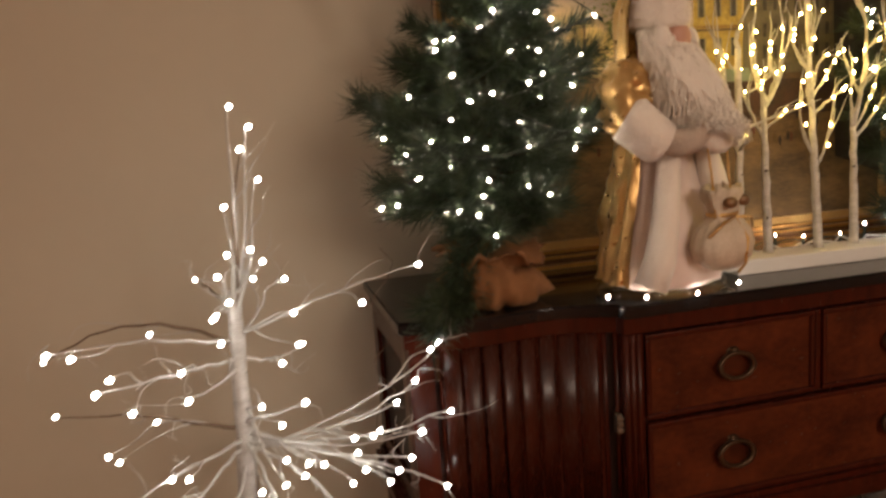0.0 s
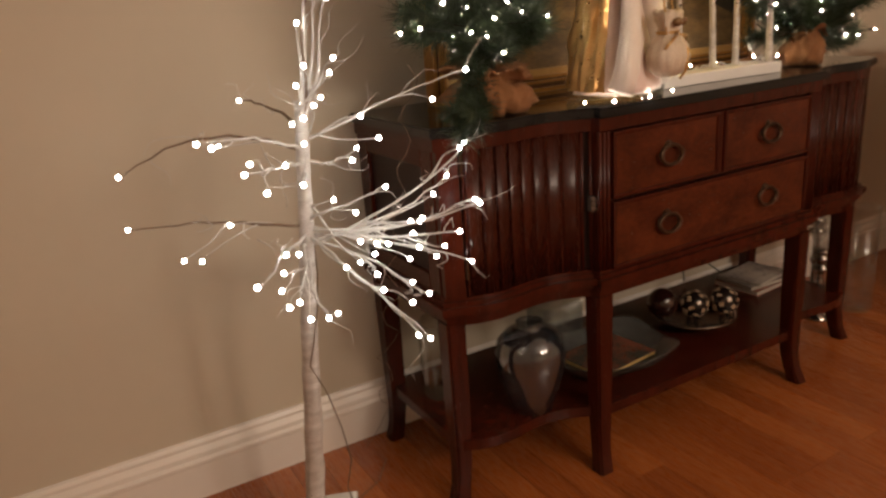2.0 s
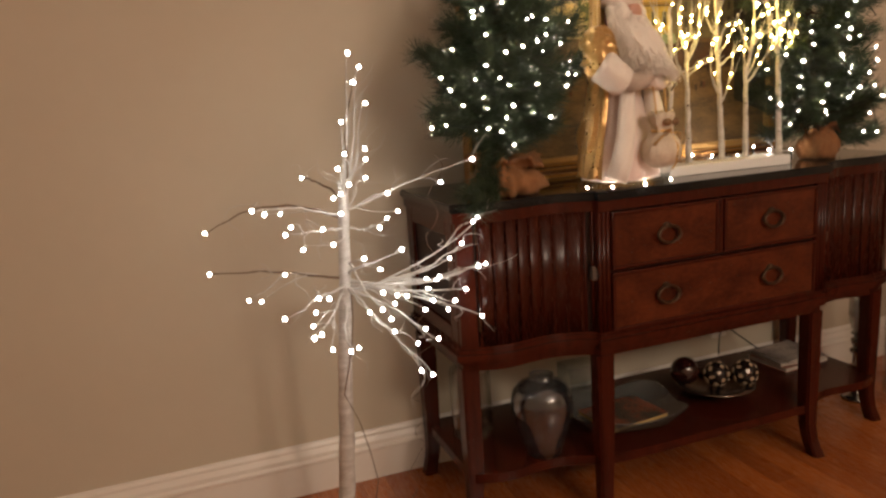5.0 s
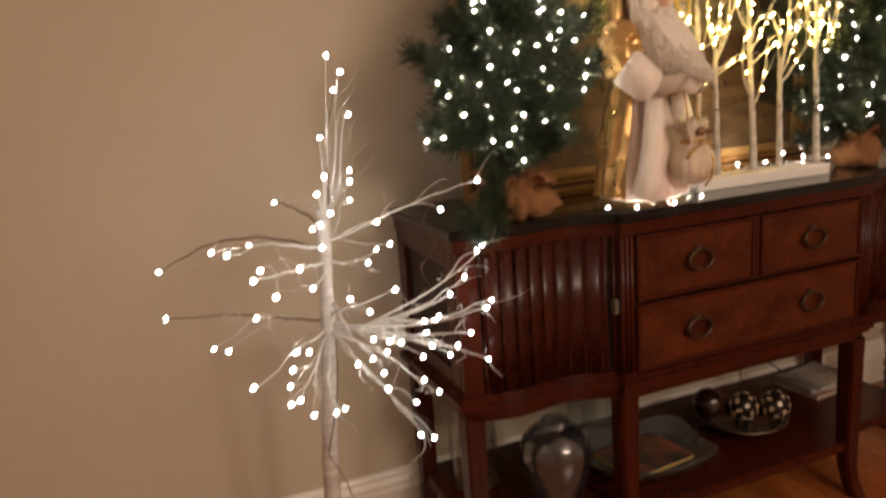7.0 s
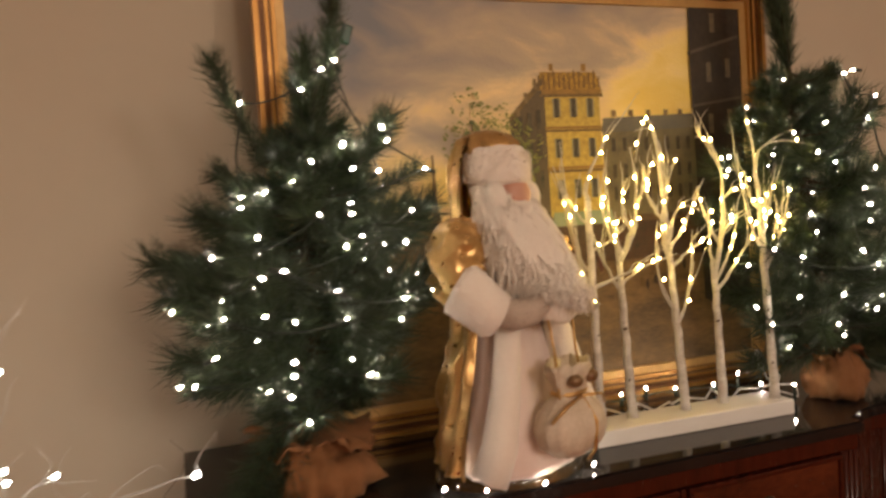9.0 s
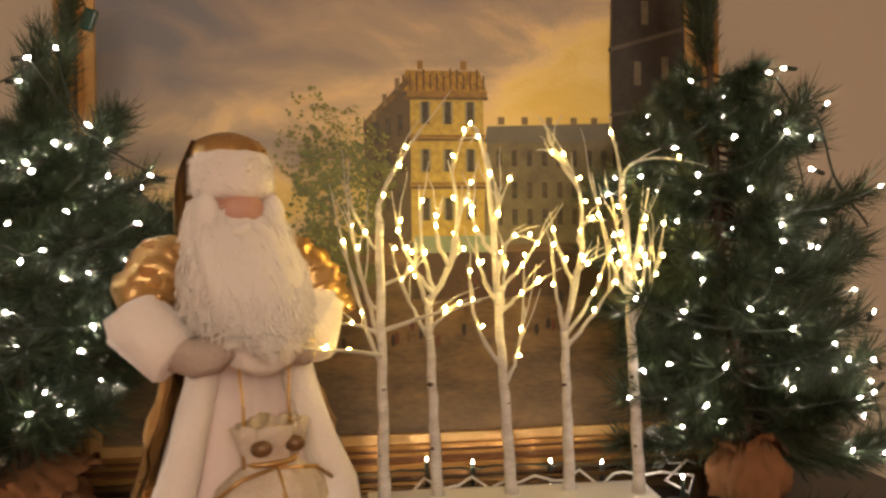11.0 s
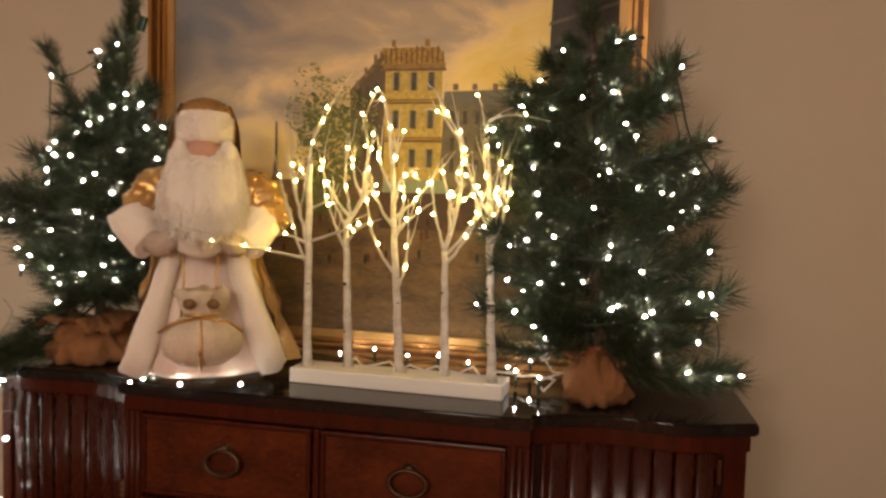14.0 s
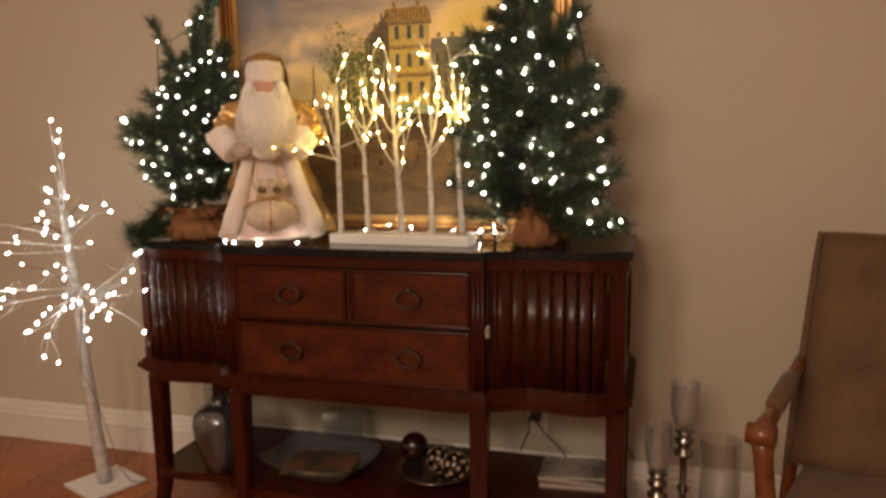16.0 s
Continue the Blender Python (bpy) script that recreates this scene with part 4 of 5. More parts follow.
# ---- the row of lit birches ----
def birch_row():
    random.seed(17)
    br = thing("birch_lamp", (0.13, -0.413, TOP), "row of five white lit birch branches on a white wooden base", "light branch")
    bm = boxed(-0.2185, 0.2185, -0.0415, 0.0415, 0.0005, 0.030, bev=0.0025)
    bm.transform(Matrix.Translation((0.130, -0.413, TOP)) @ Matrix.Rotation(radians(-2), 4, "Z"))
    part("base", bm, M_WHITEPAINT, br, "white painted wooden base board")
    # trunks: foot x, y, fork x and height, and branches as (root height, bend x, bend z, tip x, tip z, depth, bulbs), x from the foot
    trees = (
        (-0.064, -0.418, -0.066, 1.396, (
            (1.396, 0.008, 1.448, 0.061, 1.531, 0, 3),
            (1.179, -0.037, 1.291, -0.071, 1.438, -0.02, 2),
            (1.211, -0.033, 1.331, -0.048, 1.435, 0.015, 2),
            (1.352, -0.03, 1.391, -0.057, 1.462, 0.02, 1),
            (1.263, -0.033, 1.331, -0.055, 1.502, 0, 0),
            (1.229, -0.044, 1.249, -0.093, 1.249, -0.02, 2),
            (1.199, -0.060, 1.224, -0.160, 1.242, -0.14, 3),
            (1.304, 0.042, 1.323, 0.069, 1.356, -0.01, 1),
            (1.236, 0.084, 1.264, 0.163, 1.288, -0.02, 2),
        )),
        (0.018, -0.397, 0.007, 1.277, (
            (1.277, 0.032, 1.367, 0.021, 1.49, 0, 3),
            (1.285, -0.044, 1.349, -0.066, 1.442, -0.02, 3),
            (1.293, -0.018, 1.366, -0.02, 1.455, 0.02, 2),
            (1.334, 0.038, 1.408, 0.058, 1.467, -0.02, 2),
            (1.219, -0.046, 1.292, -0.066, 1.365, 0.01, 2),
            (1.232, 0.017, 1.261, 0.062, 1.279, -0.03, 1),
            (1.326, 0.002, 1.383, 0.013, 1.432, 0, 2),
            (1.268, -0.03, 1.317, -0.033, 1.362, -0.03, 2),
            (1.269, 0.028, 1.335, 0.05, 1.356, 0.02, 2),
        )),
        (0.131, -0.409, 0.111, 1.288, (
            (1.288, -0.045, 1.528, -0.089, 1.461, 0, 4),
            (1.176, -0.057, 1.255, -0.065, 1.351, -0.02, 3),
            (1.148, 0.011, 1.209, 0.016, 1.329, -0.015, 3),
            (1.256, 0.023, 1.293, 0.072, 1.326, -0.02, 2),
            (1.288, 0.022, 1.329, 0.066, 1.388, 0.02, 3),
            (1.32, -0.02, 1.4, 0.004, 1.469, 0, 3),
            (1.336, -0.05, 1.392, -0.061, 1.455, 0.015, 2),
            (1.272, -0.05, 1.328, -0.058, 1.391, -0.03, 3),
            (1.296, -0.003, 1.365, 0.039, 1.363, -0.01, 2),
            (1.24, -0.005, 1.313, -0.009, 1.369, 0.02, 2),
            (1.384, -0.02, 1.432, -0.034, 1.5, 0, 1),
        )),
        (0.223, -0.406, 0.217, 1.227, (
            (1.227, 0.024, 1.412, -0.026, 1.502, 0, 4),
            (1.227, -0.022, 1.291, -0.035, 1.37, -0.015, 2),
            (1.199, 0.05, 1.273, 0.075, 1.337, -0.02, 3),
            (1.219, 0.04, 1.276, 0.072, 1.357, 0.015, 2),
            (1.339, 0.017, 1.388, 0.052, 1.396, -0.02, 1),
            (1.291, -0.008, 1.347, -0.022, 1.411, 0.02, 2),
            (1.299, 0.022, 1.324, 0.073, 1.351, 0, 1),
            (1.435, -0.02, 1.494, -0.052, 1.502, -0.01, 1),
            (1.483, -0.023, 1.514, -0.027, 1.539, 0.01, 0),
            (1.275, 0.007, 1.323, 0.033, 1.358, -0.03, 2),
        )),
        (0.323, -0.438, 0.307, 1.326, (
            (1.326, -0.022, 1.434, -0.044, 1.539, 0, 3),
            (1.403, -0.012, 1.48, 0.096, 1.475, -0.02, 1),
            (1.234, 0.016, 1.304, 0.03, 1.404, -0.02, 3),
            (1.28, -0.044, 1.341, -0.073, 1.467, 0, 3),
            (1.265, 0.005, 1.342, 0.018, 1.458, 0.02, 2),
            (1.288, -0.001, 1.365, 0.01, 1.442, -0.01, 2),
            (1.295, -0.033, 1.341, -0.057, 1.383, -0.03, 3),
            (1.249, 0.001, 1.303, -0.005, 1.373, -0.02, 3),
            (1.357, -0.026, 1.38, -0.032, 1.434, 0.02, 2),
        )),
    )
    for k, (x, y, xf, zf, branches) in enumerate(trees):
        n = 14
        z0 = TOP + 0.028
        pts = [Vector((x + (xf - x) * (i / n) + 0.0010 * math.sin(1.9 * i + k), y + 0.001 * math.cos(2.3 * i), z0 + (zf - z0) * i / n)) for i in range(n + 1)]
        tk = part("trunk", tube(bmesh.new(), pts, [(0.0092 - 0.0034 * i / n) * (1.22 if i == 0 else 1 + 0.05 * math.sin(2.7 * i + k)) for i in range(n + 1)], 12), M_WHITEBARK, br, "white birch-bark trunk")

        def on_trunk(z):
            return pts[0].lerp(pts[-1], max(0, min(1, (z - z0) / (zf - z0)))) if z <= zf else Vector((xf, y, z))

        for zz in (1.050 + 0.006 * random.random(), 1.052 + random.uniform(0.05, 0.11), 0.988 + random.uniform(0, 0.03)):
            c = on_trunk(zz) + Vector((random.uniform(-0.004, 0.003), -0.0066, 0))
            part("knot", ball(bmesh.new(), c, 0.0042, (random.uniform(0.9, 1.4), 0.5, random.uniform(0.5, 0.9)), u=8, v=5), M_KNOT, tk)
        for z in [random.uniform(1.0, zf) for _ in range(7)]:
            c = on_trunk(z) + Vector((random.uniform(-0.005, 0.005), -0.0058, 0))
            part("bark_line", ball(bmesh.new(), c, 0.0028, (1.5, 0.4, 0.18), u=6, v=4), M_KNOT, tk)
        lead = None
        for c, (zr, bx, bz, tx, tz, dep, nb) in enumerate(branches):
            if c == 0:
                a = pts[-1]
            elif zr > zf and lead:
                a = min(lead, key=lambda p: abs(p.z - zr)).copy()
            else:
                a = on_trunk(zr)
            b, e = Vector((x + bx, y + dep * 0.7, bz)), Vector((x + tx, y + dep * 1.3 - 0.006, tz))
            m = 13
            q = []
            for i in range(m + 1):
                u = i / m
                # through the bend at the middle
                mid = 2 * b - 0.5 * (a + e)
                p = a * (1 - u) ** 2 + mid * (2 * u * (1 - u)) + e * u * u
                j = 0.0022 * math.sin(math.pi * min(1, u * 1.6))
                q.append(p + Vector((random.uniform(-j, j), random.uniform(-j, j), 0)))
            r0 = 0.0056 if c == 0 else (0.0040 if nb > 1 else 0.0031)
            lb = part("leader" if c == 0 else "branch", tube(bmesh.new(), q, [r0 - (r0 - 0.0008) * (i / m) ** 0.8 for i in range(m + 1)], 7), M_WHITEBARK if c == 0 else M_TWIG, br)
            if c == 0:
                lead = q
            # the lead wire lies along the branch
            part("wire", tube(bmesh.new(), [p + Vector((0.003 * math.sin(0.8 * i + c), -0.0035, 0.001)) for i, p in enumerate(q[2:11])], 0.0010, 5), M_TWIG, lb)
            for h in range(nb):
                i = min(m - 1, 5 + int((h + random.random()) * 8 / max(1, nb)))
                bulb(ME_LED, q[i] + Vector((random.uniform(-0.006, 0.006), random.uniform(-0.007, -0.002), 0.004)), lb, (random.uniform(-0.4, 0.4), random.uniform(-0.4, 0.2), 1))
            for h in range(1 if c % 2 else 2):
                p = q[random.randint(5, 10)]
                d = (e - b) * random.uniform(0.4, 0.9) + Vector((random.uniform(-0.03, 0.03), random.uniform(-0.02, 0.02), random.uniform(0.01, 0.035)))
                part("twig", tube(bmesh.new(), arc(p, p + d, -0.004, 7, 0.008), [0.0015 - 0.0010 * j / 6 for j in range(7)], 5), M_TWIG, lb)
    return br


birch_row()

# ---- the doll ----
M_ROBE = mat("white_velvet", (0.84, 0.71, 0.66), (0.73, 0.60, 0.55), 0.85, scale=12, bump=0.25, bscale=160, sheen=0.4)
M_FUR = mat("white_plush", (0.86, 0.79, 0.71), (0.79, 0.71, 0.63), 0.95, scale=22, bump=0.5, bscale=170, sheen=0.5)
M_LAME = mat("gold_lame", (0.74, 0.50, 0.21), (0.46, 0.26, 0.09), 0.30, 0.75, scale=9, bump=0.9, bscale=34)
M_SKIN = mat("painted_porcelain", (0.58, 0.34, 0.25), (0.52, 0.27, 0.20), 0.5, scale=18)
M_BEARD = mat("white_mohair", (0.87, 0.81, 0.73), (0.79, 0.72, 0.64), 0.9, scale=26, stretch=(3, 3, 0.5), bump=0.6, bscale=120, sheen=0.4)
M_MITT = mat("grey_cream_plush", (0.56, 0.47, 0.39), (0.40, 0.32, 0.26), 0.95, scale=50, bump=0.9, bscale=170)
M_POUCH = mat("cream_brocade", (0.70, 0.61, 0.50), (0.46, 0.36, 0.24), 0.6, scale=28, bump=0.4, bscale=120)
DOLL = Matrix.Translation((-0.272, -0.465, 0.972)) @ Matrix.Rotation(radians(27), 4, "Z") @ Matrix.Scale(0.965, 4)


def refine(rows, k=5):
    """Rows of numbers with k - 1 rows laid smoothly between each two."""
    out = []
    for i in range(len(rows) - 1):
        p0, p1, p2, p3 = rows[max(0, i - 1)], rows[i], rows[i + 1], rows[min(len(rows) - 1, i + 2)]
        for j in range(k):
            t = j / k
            out.append(tuple(0.5 * (2 * b + (c - a) * t + (2 * a - 5 * b + 4 * c - d) * t * t + (3 * b - a - 3 * c + d) * t ** 3) for a, b, c, d in zip(p0, p1, p2, p3)))
    return out + [tuple(rows[-1])]


def shell(bm, prof, a0, a1, mi, fold, n=90, thick=0.006):
    """A draped sheet round the back from angle a0 to a1: profile rows of half width, half depth and height."""
    out, inn = [], []
    for w, d, z in refine(prof, 4):
        ro, ri = [], []
        for k in range(n + 1):
            a = a0 + (a1 - a0) * k / n
            s = 1 + fold * math.sin(11 * a + 14 * z) + fold * 0.6 * math.sin(19 * a - 23 * z)
            ro.append(bm.verts.new((w * s * math.cos(a), d * s * math.sin(a), z)))
            ri.append(bm.verts.new(((w * s - thick) * math.cos(a), (d * s - thick) * math.sin(a), z)))
        out.append(ro), inn.append(ri)
    for R in (out, inn):
        for r0, r1 in zip(R, R[1:]):
            for k in range(n):
                f = bm.faces.new((r0[k], r0[k + 1], r1[k + 1], r1[k]))
                f.smooth, f.material_index = True, mi
    for r0, r1 in ((out[0], inn[0]), (out[-1], inn[-1])):
        for k in range(n):
            bm.faces.new((r0[k], r0[k + 1], r1[k + 1], r1[k])).material_index = mi


def doll():
    random.seed(2)
    bm = bmesh.new()

    def ell(prof, mi, fold=0.0, n=40, freq=9):
        rings = []
        for w, d, oy, z in prof:
            rings.append([bm.verts.new((w * s * math.cos(a), oy + d * s * math.sin(a), z)) for a, s in
                          ((2 * math.pi * k / n, 1 + fold * math.sin(freq * 2 * math.pi * k / n + 9 * z) + 0.5 * fold * math.sin(23 * 2 * math.pi * k / n)) for k in range(n))])
        for r0, r1 in zip(rings, rings[1:]):
            for k in range(n):
                f = bm.faces.new((r0[k], r0[(k + 1) % n], r1[(k + 1) % n], r1[k]))
                f.smooth, f.material_index = True, mi
        bm.faces.new(list(reversed(rings[0]))).material_index = mi
        bm.faces.new(rings[-1]).material_index = mi

    ell([(0.138, 0.100, 0, 0.0), (0.140, 0.102, 0, 0.012), (0.122, 0.088, 0, 0.09), (0.092, 0.066, 0, 0.17), (0.076, 0.056, 0, 0.235), (0.080, 0.056, 0, 0.30), (0.086, 0.054, 0, 0.35), (0.062, 0.046, 0, 0.395), (0.04, 0.04, 0, 0.415)], 0, 0.03)
    # open coat of gold cloth, edged with plush
    shell(bm, [(0.176, 0.108, 0.012), (0.168, 0.106, 0.05), (0.142, 0.096, 0.14), (0.116, 0.082, 0.22), (0.102, 0.074, 0.29), (0.100, 0.068, 0.345), (0.078, 0.058, 0.395), (0.052, 0.048, 0.42)], radians(-26), radians(196), 2, 0.05)
    for s in (-1, 1):
        edge = [(s * 0.146, -0.060, 0.010), (s * 0.128, -0.072, 0.06), (s * 0.102, -0.070, 0.13), (s * 0.080, -0.064, 0.20), (s * 0.064, -0.060, 0.26), (s * 0.056, -0.056, 0.32)]
        tube(bm, edge, [0.031, 0.030, 0.026, 0.023, 0.020, 0.016], 14, mi=1)
        # puffed sleeves, straight plush cuffs and mittens; one arm is tucked closer
        k, c = (0.92, 0.70) if s > 0 else (1.0, 1.0)
        rows = [(s * k * 0.055, 0.004, 0.385), (s * k * 0.082, 0.004, 0.388), (s * k * 0.112, 0.000, 0.370), (s * k * 0.134, -0.012, 0.332), (s * k * 0.138, -0.030, 0.300)]
        rows = refine([(*p, r) for p, r in zip(rows, (0.018, 0.036, 0.046, 0.048, 0.036))], 6)
        tube(bm, [r[:3] for r in rows], [r[3] * (1 + 0.06 * math.sin(2.2 * i)) for i, r in enumerate(rows)], 40, mi=2)
        tube(bm, [(s * c * 0.158, -0.026, 0.318), (s * c * 0.154, -0.032, 0.313), (s * c * 0.116, -0.072, 0.266), (s * c * 0.112, -0.076, 0.262)], [0.036, 0.046, 0.041, 0.030], 18, mi=1)
        tube(bm, [(s * c * 0.120, -0.066, 0.278), (s * c * 0.092, -0.092, 0.266), (s * c * 0.070, -0.110, 0.272), (s * c * 0.052, -0.120, 0.284), (s * c * 0.044, -0.122, 0.290)], [0.024, 0.025, 0.025, 0.019, 0.008], 12, mi=5)
    # crumpled cloth
    for v in bm.verts:
        d = noise.noise(v.co * 30) * 0.009 + noise.noise(v.co * 75) * 0.005
        if v.co.z > 0.30 and abs(v.co.x) > 0.08:
            d *= 1.9
        if v.co.x < 0:
            v.co.x *= 0.80 if v.co.y > 0 and v.co.z < 0.28 else 0.88
        elif v.co.y > 0:
            v.co.x *= 1.07
        v.co.x += d * (1 if v.co.x > 0 else -1)
        v.co.y += 0.7 * d * (1 if v.co.y > 0 else -1)
    # head without features, hat with plush band and gold crown, hood behind
    ball(bm, (0, -0.014, 0.446), 0.049, (0.95, 1.0, 1.1), 24, 16, mi=3)
    ell([(0.046, 0.047, -0.008, 0.472), (0.052, 0.054, -0.010, 0.475), (0.056, 0.058, -0.010, 0.484), (0.057, 0.059, -0.009, 0.500), (0.056, 0.057, -0.007, 0.520), (0.051, 0.052, -0.005, 0.535), (0.04, 0.04, -0.004, 0.541)], 1, 0.010)
    ell([(0.052, 0.052, 0.000, 0.526), (0.050, 0.052, 0.004, 0.544), (0.040, 0.044, 0.010, 0.558), (0.016, 0.022, 0.014, 0.568)], 2, 0.05)
    shell(bm, [(0.074, 0.070, 0.385), (0.072, 0.076, 0.45), (0.067, 0.076, 0.51), (0.050, 0.060, 0.556)], radians(8), radians(172), 2, 0.04)
    # beard and hair: a soft core with fine strands over it
    ell([(0.016, 0.012, -0.122, 0.243), (0.040, 0.026, -0.118, 0.256), (0.058, 0.040, -0.106, 0.285), (0.069, 0.050, -0.090, 0.325), (0.074, 0.056, -0.072, 0.365), (0.073, 0.053, -0.052, 0.400), (0.069, 0.046, -0.030, 0.434), (0.061, 0.034, -0.010, 0.468), (0.04, 0.02, 0.0, 0.480)], 4, 0.045, freq=13)
    ball(bm, (0, -0.050, 0.456), 0.030, (1.02, 0.62, 0.86), 20, 12, mi=3)
    for s in (-1, 1):
        # hair beside the cheeks and a soft drooping moustache
        ball(bm, (s * 0.046, -0.040, 0.450), 0.022, (0.80, 1.0, 1.35), 16, 10, mi=4)
        ball(bm, (s * 0.014, -0.076, 0.428), 0.017, (1.15, 0.62, 0.55), 14, 8, mi=4, rot=Matrix.Rotation(s * 0.5, 4, "Y").to_quaternion())
    for i in range(2600):
        a = random.uniform(-3.3, 0.16)
        z = random.uniform(0.285, 0.468)
        k = 0.84 + 0.2 * min(1, (0.47 - z) / 0.08)
        wide = 0.050 + 0.025 * min(1, (z - 0.285) / 0.08)
        x, y = wide * k * math.cos(a), -0.106 + (z - 0.29) * 0.55 + 0.056 * k * math.sin(a)
        if z > 0.432 and abs(x) < 0.026 and y < -0.04:
            continue
        ln = random.uniform(0.03, 0.085)
        p = Vector((x, y, z))
        e = Vector((x * random.uniform(0.85, 1.25) + random.uniform(-0.006, 0.006), y - random.uniform(-0.004, 0.020), max(0.256 + 0.45 * abs(x) + random.uniform(0, 0.03), z - ln)))
        tube(bm, arc(p, e, random.uniform(-0.007, 0.005), 5, random.uniform(0.004, 0.014)), [0.0013, 0.0015, 0.0013, 0.0010, 0.0003], 4, cap=False, mi=4)
    for i in range(700):
        a = random.uniform(0, 6.283)
        p = Vector((0.0562 * math.cos(a), -0.009 + 0.058 * math.sin(a), random.uniform(0.478, 0.528)))
        e = p + Vector((math.cos(a) * 0.0045, math.sin(a) * 0.0045, random.uniform(-0.005, 0.004)))
        tube(bm, [p, e], [0.0008, 0.0002], 3, cap=False, mi=1)
    bm.transform(DOLL)
    ob = part("doll", bm, [M_ROBE, M_FUR, M_LAME, M_SKIN, M_BEARD, M_MITT], None)
    return tagged(ob, "bearded winter doll in white robe and gold coat", "doll")


doll()

st = lathe(bmesh.new(), [(0.02, 0.0), (0.128, 0.0), (0.132, 0.004), (0.126, 0.020), (0.02, 0.020)], (-0.272, -0.465, TOP + 0.0006), 40, close=True)
for v in st.verts:
    v.co.y = -0.465 + (v.co.y + 0.465) * 0.70
tagged(part("display_stand", st, M_GLASS, None), "clear acrylic display stand under the doll", "stand")


def pouch():
    c = DOLL @ Vector((0.004, -0.128, 0.030))
    po = thing("drawstring_pouch", c, "cream brocade drawstring pouch hanging from gold cords", "pouch")
    bm = lathe(bmesh.new(), [(0.008, 0.0), (0.040, 0.004), (0.066, 0.022), (0.074, 0.046), (0.066, 0.070), (0.046, 0.088), (0.030, 0.097), (0.034, 0.106), (0.044, 0.128), (0.047, 0.146), (0.042, 0.149), (0.022, 0.116), (0.006, 0.108)], (0, 0, 0), 44,
               wob=lambda a, z: 1 + (0.04 + 0.5 * max(0, z - 0.09)) * math.sin(14 * a) + 0.02 * math.sin(5 * a + 30 * z), close=True)
    for v in bm.verts:
        if v.co.z > 0.09:
            v.co += Vector((noise.noise(v.co * 60), noise.noise(v.co * 60 + Vector((9, 0, 0))), noise.noise(v.co * 50 + Vector((0, 9, 0))))) * 0.010
        v.co.y *= 0.62
    bm.transform(Matrix.Translation(c) @ Matrix.Rotation(radians(27), 4, "Z"))
    part("bag", bm, M_POUCH, po)
    bm = tube(bmesh.new(), [DOLL @ Vector((0.004 + 0.034 * math.cos(t), -0.128 + 0.023 * math.sin(t), 0.133)) for t in (2 * math.pi * i / 16 for i in range(17))], 0.004, 6)
    for s in (-1, 1):
        tube(bm, [DOLL @ Vector(p) for p in ((s * 0.034, -0.136, 0.128), (s * 0.030, -0.128, 0.20), (s * 0.036, -0.118, 0.29))], 0.0022, 6)
        tube(bm, [DOLL @ Vector(p) for p in ((0.004, -0.152, 0.128), (0.004 + s * 0.05, -0.158, 0.122), (0.004 + s * 0.078, -0.146, 0.100))], 0.0028, 6)
    tube(bm, [DOLL @ Vector(p) for p in ((0.004, -0.152, 0.127), (0.006, -0.176, 0.09), (0.004, -0.172, 0.045), (0.004, -0.158, 0.026))], 0.003, 6)
    part("cord", bm, M_LAME, po, "twisted gold cord")
    for s in (-1, 1):
        part("berry", ball(bmesh.new(), DOLL @ Vector((s * 0.022 + 0.004, -0.156, 0.156)), 0.012, (1.1, 0.8, 0.85), 14, 10), mat("dark_bronze_berry", (0.14, 0.075, 0.035), (0.24, 0.14, 0.06), 0.4, 0.4, scale=60), po, "dark bronze bead")
    return po


pouch()

